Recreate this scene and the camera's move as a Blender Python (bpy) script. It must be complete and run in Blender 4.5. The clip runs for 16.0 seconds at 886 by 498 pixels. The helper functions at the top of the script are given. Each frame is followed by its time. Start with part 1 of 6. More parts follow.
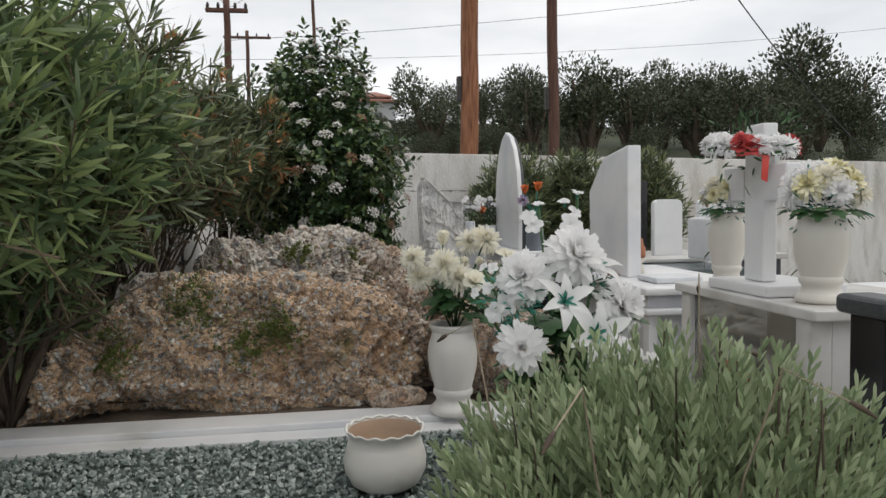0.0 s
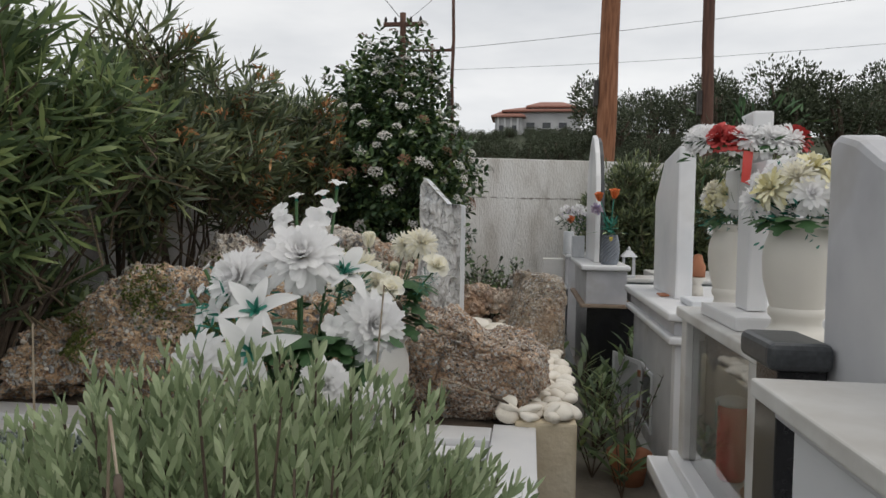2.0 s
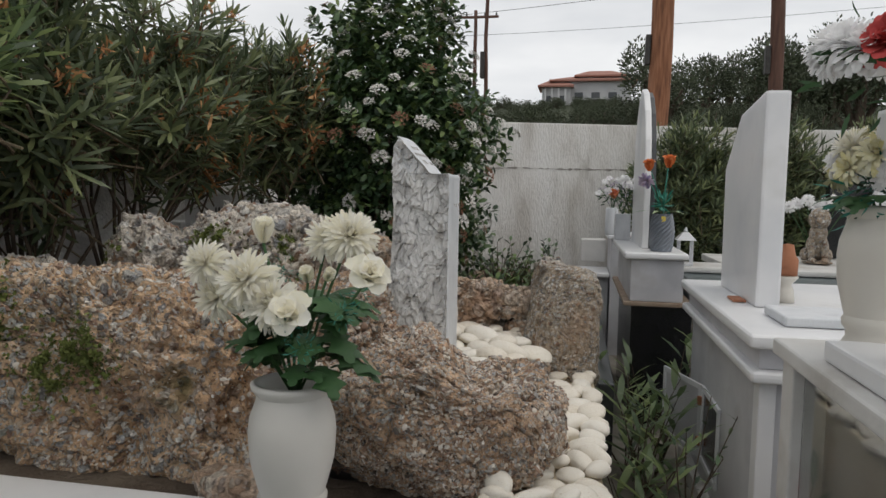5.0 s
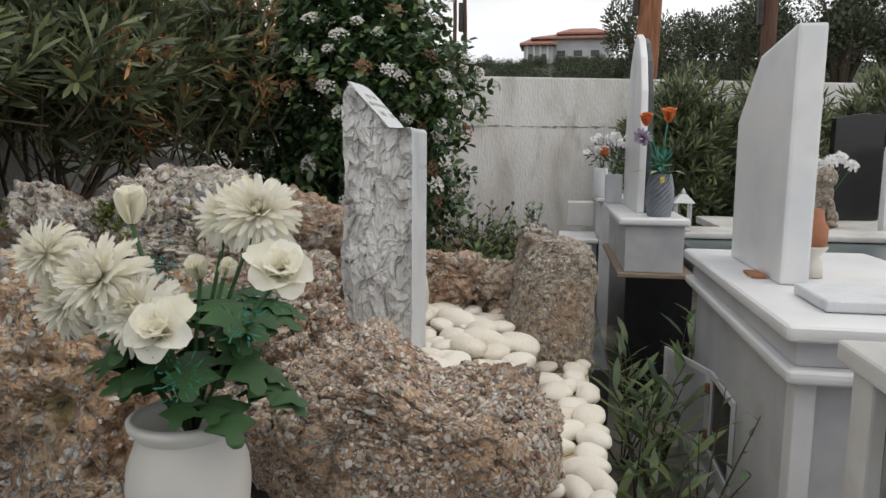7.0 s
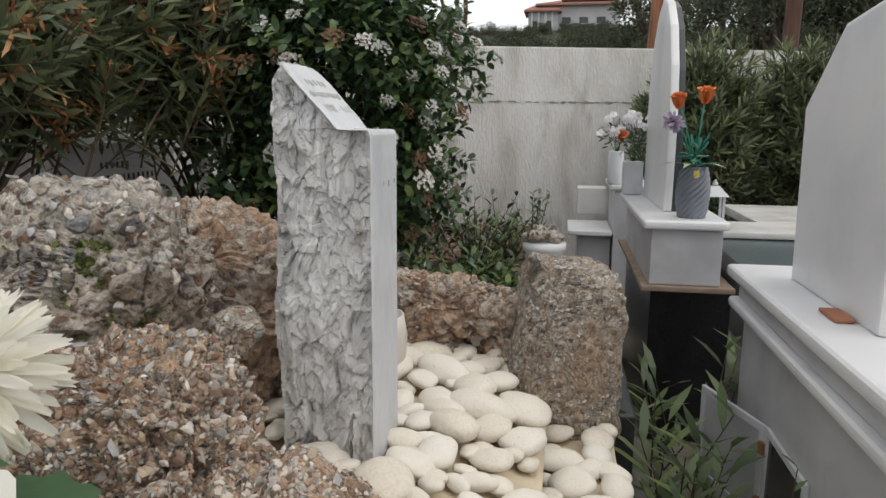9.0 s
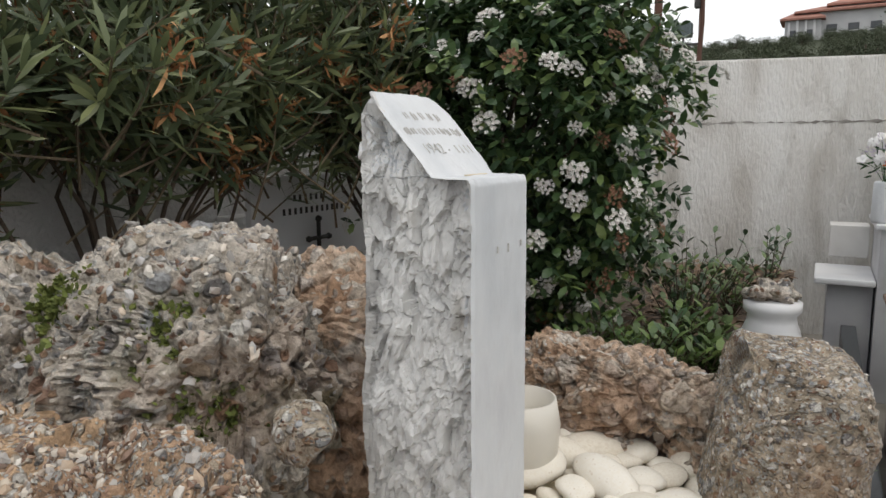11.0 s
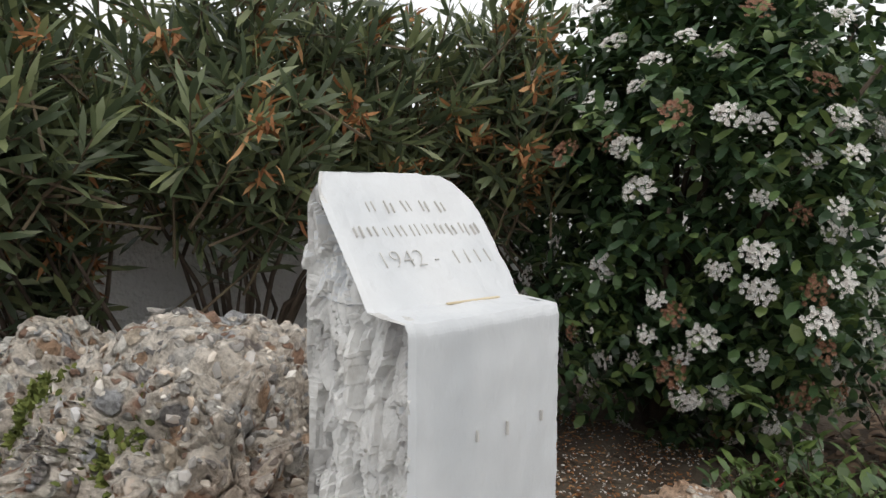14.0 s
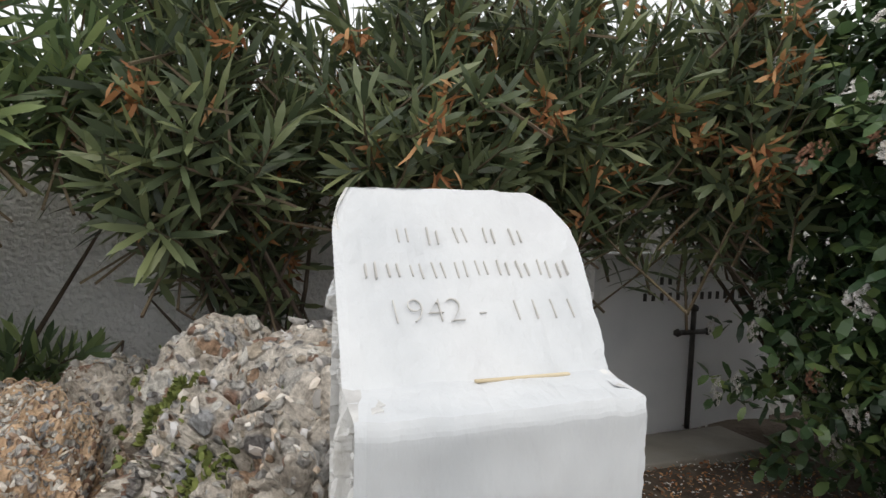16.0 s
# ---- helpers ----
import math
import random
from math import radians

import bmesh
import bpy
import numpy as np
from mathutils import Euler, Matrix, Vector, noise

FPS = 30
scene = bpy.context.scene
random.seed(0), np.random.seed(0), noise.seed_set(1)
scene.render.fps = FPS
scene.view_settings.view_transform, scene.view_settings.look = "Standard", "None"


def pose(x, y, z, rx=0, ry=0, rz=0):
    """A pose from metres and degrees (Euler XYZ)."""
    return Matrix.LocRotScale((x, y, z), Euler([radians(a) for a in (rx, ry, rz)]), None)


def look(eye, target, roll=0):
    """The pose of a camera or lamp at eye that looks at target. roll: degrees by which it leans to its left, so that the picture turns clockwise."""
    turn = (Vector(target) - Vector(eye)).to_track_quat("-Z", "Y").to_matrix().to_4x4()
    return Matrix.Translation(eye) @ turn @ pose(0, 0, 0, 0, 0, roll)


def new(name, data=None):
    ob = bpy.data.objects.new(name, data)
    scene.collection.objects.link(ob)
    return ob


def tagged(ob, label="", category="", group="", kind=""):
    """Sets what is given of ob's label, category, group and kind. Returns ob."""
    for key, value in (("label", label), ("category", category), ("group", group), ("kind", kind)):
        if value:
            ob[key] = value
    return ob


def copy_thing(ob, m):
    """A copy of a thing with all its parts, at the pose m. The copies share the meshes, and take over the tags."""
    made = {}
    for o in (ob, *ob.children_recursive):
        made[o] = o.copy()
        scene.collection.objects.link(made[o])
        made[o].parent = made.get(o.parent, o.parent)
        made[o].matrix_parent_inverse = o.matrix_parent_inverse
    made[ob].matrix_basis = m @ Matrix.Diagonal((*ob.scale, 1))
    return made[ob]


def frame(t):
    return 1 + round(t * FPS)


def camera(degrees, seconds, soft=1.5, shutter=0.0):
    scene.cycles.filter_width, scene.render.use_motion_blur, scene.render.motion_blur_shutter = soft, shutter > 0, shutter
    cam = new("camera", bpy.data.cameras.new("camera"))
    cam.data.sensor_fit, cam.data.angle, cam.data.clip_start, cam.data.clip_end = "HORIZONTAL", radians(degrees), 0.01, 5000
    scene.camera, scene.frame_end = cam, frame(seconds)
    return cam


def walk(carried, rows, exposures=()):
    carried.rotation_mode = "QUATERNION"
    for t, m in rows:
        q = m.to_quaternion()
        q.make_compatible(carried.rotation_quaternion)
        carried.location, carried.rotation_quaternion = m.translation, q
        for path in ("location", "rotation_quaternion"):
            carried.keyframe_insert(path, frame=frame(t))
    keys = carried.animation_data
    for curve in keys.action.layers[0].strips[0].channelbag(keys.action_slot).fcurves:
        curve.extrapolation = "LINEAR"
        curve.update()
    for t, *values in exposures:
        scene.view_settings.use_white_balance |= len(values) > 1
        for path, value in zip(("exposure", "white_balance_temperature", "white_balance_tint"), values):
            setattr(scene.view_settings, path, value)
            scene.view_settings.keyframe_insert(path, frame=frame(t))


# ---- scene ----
cam = camera(65.1, 16.0)
PATH = [
    (0, (0.01, -0.195, 1.218), (0.295, 1.781, 1.109), -0.9),
    (0.5, (0.329, -0.117, 1.209), (0.587, 1.864, 1.112), -0.9),
    (1, (0.602, -0.129, 1.19), (0.702, 1.867, 1.11), -0.6),
    (1.5, (0.825, -0.051, 1.172), (0.753, 1.945, 1.087), 0.3),
    (2, (0.969, 0.061, 1.184), (0.723, 2.044, 1.104), 1.0),
    (2.5, (1.069, 0.136, 1.198), (0.665, 2.092, 1.102), 1.1),
    (3, (1.102, 0.366, 1.171), (0.71, 2.323, 1.045), 1.5),
    (3.5, (1.075, 0.709, 1.174), (0.689, 2.666, 1.042), 1.3),
    (4, (1.083, 0.759, 1.202), (0.702, 2.718, 1.06), 1.3),
    (4.2, (1.094, 0.791, 1.206), (0.714, 2.749, 1.059), 1.2),
    (6.3, (1.023, 1.515, 1.189), (0.666, 3.471, 0.977), 0.8),
    (6.5, (1.025, 1.519, 1.191), (0.682, 3.476, 0.962), 0.7),
    (7, (1.04, 1.535, 1.193), (0.716, 3.49, 0.925), 0.5),
    (7.5, (1.045, 1.802, 1.168), (0.748, 3.755, 0.853), 0.5),
    (8, (0.985, 2.027, 1.261), (0.716, 3.979, 0.916), 0.3),
    (8.5, (0.958, 2.098, 1.268), (0.677, 4.046, 0.912), 0.4),
    (9, (0.998, 2.143, 1.279), (0.667, 4.084, 0.925), 0.4),
    (9.5, (1.035, 2.267, 1.276), (0.543, 4.175, 0.938), 0.2),
    (10, (1.05, 2.416, 1.285), (0.339, 4.256, 0.952), 0.6),
    (10.2, (1.043, 2.454, 1.294), (0.255, 4.262, 0.959), 0.1),
    (12.3, (1.105, 2.729, 1.319), (0.059, 4.421, 1.104), 0.2),
    (12.5, (1.104, 2.763, 1.32), (0.033, 4.439, 1.115), 0.1),
    (13, (1.056, 2.879, 1.328), (-0.115, 4.49, 1.146), 0.1),
    (13.5, (1.075, 2.915, 1.351), (-0.216, 4.434, 1.188), 0.3),
    (14, (1.058, 3.062, 1.371), (-0.385, 4.438, 1.223), 0.6),
    (14.5, (1.041, 3.211, 1.379), (-0.535, 4.433, 1.232), 1.3),
    (15, (1.012, 3.276, 1.382), (-0.667, 4.35, 1.222), 2.0),
    (15.5, (0.995, 3.244, 1.38), (-0.741, 4.222, 1.219), 2.4),
    (16, (0.995, 3.322, 1.396), (-0.84, 4.098, 1.231), 2.0),
]
walk(cam, [(t, look(eye, target, roll)) for t, eye, target, roll in PATH],
     [(0, 0.14), (1.5, 0.0), (2.5, -0.1), (4, -0.16), (6.5, 0.18), (8, 0.22), (10, 0.32), (12.5, 0.45), (14.5, 0.45), (16, 0.5)])

from mathutils.bvhtree import BVHTree

# ---- world and light: an overcast day ----
world = bpy.data.worlds.new("overcast_sky")
scene.world = world
world.use_nodes = True
wn, wl = world.node_tree.nodes, world.node_tree.links
wn.clear()
w_sky = wn.new("ShaderNodeTexSky")
w_sky.sky_type, w_sky.sun_disc = "NISHITA", False
w_sky.sun_elevation, w_sky.sun_rotation = radians(50), radians(200)
w_sat = wn.new("ShaderNodeHueSaturation")
w_sat.inputs["Saturation"].default_value = 0.2
w_sat.inputs["Value"].default_value = 0.12
w_geo = wn.new("ShaderNodeTexCoord")
w_map = wn.new("ShaderNodeMapping")
w_map.inputs["Scale"].default_value = (1.2, 1.2, 4.0)
w_noise = wn.new("ShaderNodeTexNoise")
w_noise.inputs["Scale"].default_value, w_noise.inputs["Detail"].default_value = 2.2, 5
w_ramp = wn.new("ShaderNodeValToRGB")
w_ramp.color_ramp.elements[0].position, w_ramp.color_ramp.elements[1].position = 0.32, 0.62
w_ramp.color_ramp.elements[0].color = (0.62, 0.64, 0.67, 1)
w_ramp.color_ramp.elements[1].color = (0.88, 0.885, 0.89, 1)
w_mix = wn.new("ShaderNodeMixRGB")
w_mix.inputs[0].default_value = 0.85
w_bg = wn.new("ShaderNodeBackground")
w_bg.inputs["Strength"].default_value = 1.1
w_out = wn.new("ShaderNodeOutputWorld")
wl.new(w_sky.outputs[0], w_sat.inputs["Color"])
wl.new(w_geo.outputs["Generated"], w_map.inputs["Vector"])
wl.new(w_map.outputs[0], w_noise.inputs["Vector"])
wl.new(w_noise.outputs["Fac"], w_ramp.inputs[0])
wl.new(w_sat.outputs[0], w_mix.inputs[1])
wl.new(w_ramp.outputs[0], w_mix.inputs[2])
wl.new(w_mix.outputs[0], w_bg.inputs["Color"])
wl.new(w_bg.outputs[0], w_out.inputs[0])

sun_data = bpy.data.lights.new("sun", "SUN")
sun_data.energy, sun_data.angle, sun_data.color = 0.8, radians(60), (1.0, 0.92, 0.80)
sun = new("sun", sun_data)
sun.matrix_world = look((0, 0, 20), (-9, 2, 4))


# ---- materials ----
def material(name, cols, scale=8.0, rough=0.6, bump=0.2, bscale=60.0, metal=0.0, detail=6, spots=None,
             island=0.0, rand=0.0, stretch=(1, 1, 1), translucent=0.0, spec=0.5, dist=0.01):
    """A procedural surface: noise between the colours, a second finer grain, fine relief."""
    m = bpy.data.materials.new(name)
    m.use_nodes = True
    n, l = m.node_tree.nodes, m.node_tree.links
    bs = n["Principled BSDF"]
    tc = n.new("ShaderNodeTexCoord")
    mp = n.new("ShaderNodeMapping")
    mp.inputs["Scale"].default_value = stretch
    l.new(tc.outputs["Object"], mp.inputs["Vector"])
    t1 = n.new("ShaderNodeTexNoise")
    t1.inputs["Scale"].default_value, t1.inputs["Detail"].default_value = scale, detail
    l.new(mp.outputs[0], t1.inputs["Vector"])
    rp = n.new("ShaderNodeValToRGB")
    k = len(cols)
    while len(rp.color_ramp.elements) < k:
        rp.color_ramp.elements.new(0.5)
    for i, c in enumerate(cols):
        rp.color_ramp.elements[i].position = 0.3 + 0.4 * i / max(1, k - 1)
        rp.color_ramp.elements[i].color = (*c, 1)
    fac = t1.outputs["Fac"]
    if island or rand:
        src = n.new("ShaderNodeNewGeometry").outputs["Random Per Island"] if island else n.new("ShaderNodeObjectInfo").outputs["Random"]
        mx = n.new("ShaderNodeMix")
        mx.inputs[0].default_value = island or rand
        l.new(fac, mx.inputs[2])
        rm = n.new("ShaderNodeMapRange")
        rm.inputs[3].default_value, rm.inputs[4].default_value = 0.28, 0.72
        l.new(src, rm.inputs[0])
        l.new(rm.outputs[0], mx.inputs[3])
        fac = mx.outputs[0]
    l.new(fac, rp.inputs[0])
    col = rp.outputs[0]
    if spots:
        t3 = n.new("ShaderNodeTexNoise")
        t3.inputs["Scale"].default_value, t3.inputs["Detail"].default_value = spots[1], 4
        l.new(mp.outputs[0], t3.inputs["Vector"])
        r3 = n.new("ShaderNodeValToRGB")
        r3.color_ramp.elements[0].position, r3.color_ramp.elements[1].position = spots[2], spots[2] + spots[3]
        r3.color_ramp.elements[0].color, r3.color_ramp.elements[1].color = (0, 0, 0, 1), (1, 1, 1, 1)
        l.new(t3.outputs["Fac"], r3.inputs[0])
        m3 = n.new("ShaderNodeMixRGB")
        m3.inputs[2].default_value = (*spots[0], 1)
        l.new(r3.outputs[0], m3.inputs[0])
        l.new(col, m3.inputs[1])
        col = m3.outputs[0]
    l.new(col, bs.inputs["Base Color"])
    bs.inputs["Roughness"].default_value = rough
    bs.inputs["Metallic"].default_value = metal
    bs.inputs["Specular IOR Level"].default_value = spec
    if bump:
        t2 = n.new("ShaderNodeTexNoise")
        t2.inputs["Scale"].default_value, t2.inputs["Detail"].default_value = bscale, 5
        l.new(mp.outputs[0], t2.inputs["Vector"])
        bp = n.new("ShaderNodeBump")
        bp.inputs["Strength"].default_value, bp.inputs["Distance"].default_value = bump, dist
        l.new(t2.outputs["Fac"], bp.inputs["Height"])
        l.new(bp.outputs[0], bs.inputs["Normal"])
    if translucent:
        tr = n.new("ShaderNodeBsdfTranslucent")
        l.new(col, tr.inputs["Color"])
        ms = n.new("ShaderNodeMixShader")
        ms.inputs[0].default_value = translucent
        l.new(bs.outputs[0], ms.inputs[1])
        l.new(tr.outputs[0], ms.inputs[2])
        l.new(ms.outputs[0], n["Material Output"].inputs[0])
    return m


def conglomerate(name, matrix_cols, pebble_cols, cell=28.0, tint=None, moss=0.0, relief=0.02, far=0.55):
    """Cemented rock: pebbles of several colours in a gritty matrix, pits, stains and moss."""
    m = material(name, matrix_cols, scale=5, rough=0.9, bump=0, detail=9)
    n, l = m.node_tree.nodes, m.node_tree.links
    bs = n["Principled BSDF"]
    col = bs.inputs["Base Color"].links[0].from_socket
    tc = n["Texture Coordinate"]
    wob = n.new("ShaderNodeTexNoise")
    wob.inputs["Scale"].default_value, wob.inputs["Detail"].default_value = 9, 4
    l.new(tc.outputs["Object"], wob.inputs["Vector"])
    add = n.new("ShaderNodeMixRGB")
    add.blend_type = "LINEAR_LIGHT"
    add.inputs[0].default_value = 0.035
    l.new(tc.outputs["Object"], add.inputs[1])
    l.new(wob.outputs["Color"], add.inputs[2])
    heights = []
    for k, (size, gate) in enumerate(((cell, far), (cell * 2.6, 0.45))):
        v = n.new("ShaderNodeTexVoronoi")
        v.inputs["Scale"].default_value = size
        l.new(add.outputs[0], v.inputs["Vector"])
        pr = n.new("ShaderNodeValToRGB")
        pr.color_ramp.interpolation = "CONSTANT"
        while len(pr.color_ramp.elements) < len(pebble_cols):
            pr.color_ramp.elements.new(0.5)
        for i, c in enumerate(pebble_cols):
            pr.color_ramp.elements[i].position = i / len(pebble_cols)
            pr.color_ramp.elements[i].color = (*c, 1)
        sep = n.new("ShaderNodeSeparateColor")
        l.new(v.outputs["Color"], sep.inputs[0])
        l.new(sep.outputs[0], pr.inputs[0])
        lim = n.new("ShaderNodeMapRange")
        lim.inputs[1].default_value, lim.inputs[2].default_value = gate, gate - 0.12
        l.new(v.outputs["Distance"], lim.inputs[0])
        some = n.new("ShaderNodeMath")
        some.operation = "LESS_THAN"
        some.inputs[1].default_value = 0.78 if k == 0 else 0.75
        l.new(sep.outputs[1], some.inputs[0])
        both = n.new("ShaderNodeMath")
        both.operation = "MULTIPLY"
        l.new(lim.outputs[0], both.inputs[0])
        l.new(some.outputs[0], both.inputs[1])
        mx = n.new("ShaderNodeMixRGB")
        l.new(both.outputs[0], mx.inputs[0])
        l.new(col, mx.inputs[1])
        l.new(pr.outputs[0], mx.inputs[2])
        col = mx.outputs[0]
        heights.append((both, 1.0 if k == 0 else 0.5))
    grit = n.new("ShaderNodeTexNoise")
    grit.inputs["Scale"].default_value, grit.inputs["Detail"].default_value, grit.inputs["Roughness"].default_value = 45, 8, 0.7
    l.new(tc.outputs["Object"], grit.inputs["Vector"])
    mul = n.new("ShaderNodeMixRGB")
    mul.blend_type = "MULTIPLY"
    mul.inputs[0].default_value = 0.75
    gr = n.new("ShaderNodeValToRGB")
    gr.color_ramp.elements[0].position, gr.color_ramp.elements[1].position = 0.33, 0.6
    gr.color_ramp.elements[0].color, gr.color_ramp.elements[1].color = (0.22, 0.20, 0.175, 1), (1.35, 1.33, 1.3, 1)
    l.new(grit.outputs["Fac"], gr.inputs[0])
    l.new(col, mul.inputs[1])
    l.new(gr.outputs[0], mul.inputs[2])
    col = mul.outputs[0]
    for colour, size, edge, amount in ((tint, 2.6, 0.54, 0.55), ((0.10, 0.11, 0.025) if moss else None, 4.0, 0.64 - moss, 0.85)):
        if colour is None:
            continue
        st = n.new("ShaderNodeTexNoise")
        st.inputs["Scale"].default_value, st.inputs["Detail"].default_value = size, 7
        l.new(tc.outputs["Object"], st.inputs["Vector"])
        sr = n.new("ShaderNodeValToRGB")
        sr.color_ramp.elements[0].position, sr.color_ramp.elements[1].position = edge, edge + 0.12
        sr.color_ramp.elements[0].color, sr.color_ramp.elements[1].color = (0, 0, 0, 1), (amount, amount, amount, 1)
        l.new(st.outputs["Fac"], sr.inputs[0])
        sm = n.new("ShaderNodeMixRGB")
        sm.inputs[2].default_value = (*colour, 1)
        l.new(sr.outputs[0], sm.inputs[0])
        l.new(col, sm.inputs[1])
        col = sm.outputs[0]
    l.new(col, bs.inputs["Base Color"])
    h = grit.outputs["Fac"]
    for node, amount in heights:
        ma = n.new("ShaderNodeMath")
        ma.operation = "MULTIPLY_ADD"
        ma.inputs[1].default_value = amount
        l.new(node.outputs[0], ma.inputs[0])
        l.new(h, ma.inputs[2])
        h = ma.outputs[0]
    bp = n.new("ShaderNodeBump")
    bp.inputs["Strength"].default_value, bp.inputs["Distance"].default_value = 0.9, relief
    l.new(h, bp.inputs["Height"])
    l.new(bp.outputs[0], bs.inputs["Normal"])
    return m


M = {}
M["marble"] = material("white_marble", [(0.60, 0.61, 0.63), (0.70, 0.70, 0.71), (0.74, 0.74, 0.74)], 3, 0.35, 0.05, 90, spots=((0.48, 0.47, 0.44), 2.2, 0.60, 0.2), dist=0.004)
M["marble_worn"] = material("weathered_marble", [(0.44, 0.42, 0.39), (0.57, 0.56, 0.54), (0.64, 0.63, 0.61)], 4, 0.5, 0.12, 70, spots=((0.36, 0.32, 0.27), 3.0, 0.58, 0.2), dist=0.004)
M["marble_bright"] = material("fresh_white_marble", [(0.51, 0.53, 0.555), (0.60, 0.615, 0.635), (0.66, 0.665, 0.675)], 7, 0.55, 0.6, 38, spots=((0.49, 0.50, 0.53), 7.0, 0.55, 0.18), stretch=(1, 1, 0.5), dist=0.008, detail=9)
M["stele_rough"] = material("rough_hewn_grey_veined_marble", [(0.42, 0.41, 0.405), (0.58, 0.575, 0.565), (0.68, 0.675, 0.665), (0.74, 0.735, 0.72)], 14, 0.8, 0.7, 90, stretch=(1.0, 1.0, 0.7), spots=((0.36, 0.33, 0.29), 8.0, 0.64, 0.12), dist=0.008, detail=12)
M["ceramic"] = material("cream_white_ceramic", [(0.60, 0.57, 0.51), (0.68, 0.65, 0.59)], 3, 0.32, 0.02, 50, dist=0.003)
M["white_pot"] = material("white_glazed_plastic", [(0.66, 0.64, 0.60), (0.72, 0.70, 0.66)], 4, 0.35, 0.03, 50, spots=((0.55, 0.50, 0.42), 5, 0.62, 0.15), dist=0.003)
M["pot_inside"] = material("stained_pot_inside", [(0.36, 0.24, 0.16), (0.52, 0.40, 0.30)], 5, 0.7, 0.1, 60)
M["white_metal"] = material("white_lacquered_aluminium", [(0.58, 0.59, 0.61), (0.66, 0.67, 0.69)], 3, 0.35, 0.02, 40, dist=0.002)
M["grey_stone"] = material("grey_marble_panel", [(0.40, 0.40, 0.42), (0.50, 0.50, 0.52), (0.56, 0.56, 0.57)], 4, 0.45, 0.05, 60, spots=((0.33, 0.31, 0.29), 3, 0.6, 0.2), dist=0.003)
# real black granite, and also the painted darkness of the graves' hollows
M["black_granite_and_hollows"] = material("polished_black_granite", [(0.006, 0.006, 0.007), (0.016, 0.016, 0.018)], 120, 0.18, 0.0)
M["granite_slate"] = material("dark_grey_granite", [(0.035, 0.038, 0.042), (0.065, 0.07, 0.075)], 90, 0.35, 0.0)
M["granite_teal"] = material("dark_teal_granite", [(0.05, 0.07, 0.075), (0.10, 0.125, 0.13)], 60, 0.3, 0.0)
M["plaster"] = material("rough_cast_white_wall", [(0.50, 0.47, 0.43), (0.69, 0.67, 0.64), (0.76, 0.75, 0.73)], 3.5, 0.95, 0.9, 55, spots=((0.40, 0.375, 0.34), 5.0, 0.57, 0.2), stretch=(1, 1, 0.32), dist=0.022, detail=9)
M["plaster_grey"] = material("rough_cast_grey_wall", [(0.62, 0.61, 0.59), (0.73, 0.72, 0.71), (0.80, 0.79, 0.78)], 1.6, 0.95, 0.9, 60, dist=0.02, detail=9)
M["mortar"] = material("yellowish_mortar", [(0.48, 0.39, 0.25), (0.62, 0.53, 0.38), (0.69, 0.61, 0.47)], 5, 0.95, 0.5, 40)
M["concrete"] = material("worn_concrete_ground", [(0.16, 0.14, 0.12), (0.24, 0.22, 0.19), (0.30, 0.28, 0.25)], 3, 0.95, 0.5, 40)
M["soil"] = material("dark_brown_soil", [(0.05, 0.035, 0.025), (0.10, 0.075, 0.055), (0.15, 0.12, 0.09)], 4, 0.97, 0.9, 50, dist=0.02)
M["gravel"] = material("grey_green_marble_gravel", [(0.075, 0.10, 0.095), (0.15, 0.19, 0.175), (0.27, 0.31, 0.29), (0.45, 0.49, 0.46)], 20, 0.75, 0.3, 90, island=0.8)
# darkened gravel colour: the shade between the chips is put into it
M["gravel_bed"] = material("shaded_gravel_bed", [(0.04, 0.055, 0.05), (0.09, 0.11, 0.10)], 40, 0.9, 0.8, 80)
M["pebble"] = material("white_river_pebble", [(0.64, 0.57, 0.47), (0.76, 0.71, 0.62), (0.80, 0.77, 0.71)], 9, 0.65, 0.2, 60, rand=0.5, spots=((0.52, 0.41, 0.28), 9, 0.62, 0.16), dist=0.003, detail=9)
M["terracotta"] = material("terracotta", [(0.30, 0.12, 0.06), (0.42, 0.18, 0.10)], 6, 0.8, 0.2, 60)
M["wood_pole"] = material("weathered_orange_pole", [(0.13, 0.052, 0.026), (0.25, 0.105, 0.052), (0.34, 0.155, 0.085)], 9, 0.85, 0.6, 30, stretch=(3, 3, 0.3))
M["wood_dark"] = material("dark_brown_pole", [(0.07, 0.035, 0.025), (0.14, 0.07, 0.05)], 9, 0.85, 0.5, 30, stretch=(3, 3, 0.3))
M["bark"] = material("brown_bark", [(0.05, 0.035, 0.025), (0.12, 0.09, 0.065)], 20, 0.9, 0.6, 60, stretch=(1, 1, 0.4))
M["oleander"] = material("oleander_leaf", [(0.052, 0.072, 0.042), (0.095, 0.125, 0.066), (0.165, 0.20, 0.10), (0.30, 0.33, 0.15)], 3, 0.32, 0.05, 80, island=0.8, translucent=0.3)
M["oleander_light"] = material("fresh_oleander_leaf", [(0.065, 0.10, 0.055), (0.12, 0.175, 0.08), (0.21, 0.28, 0.12), (0.36, 0.43, 0.17)], 3, 0.34, 0.05, 80, island=0.8, translucent=0.4)
M["oleander_wood"] = material("brown_green_oleander_shoot", [(0.09, 0.06, 0.04), (0.15, 0.12, 0.07)], 20, 0.8, 0.2, 60)
M["oleander_dry"] = material("dried_brown_leaf", [(0.20, 0.075, 0.035), (0.42, 0.19, 0.075), (0.62, 0.36, 0.17)], 8, 0.75, 0.2, 60, island=0.8, translucent=0.2)
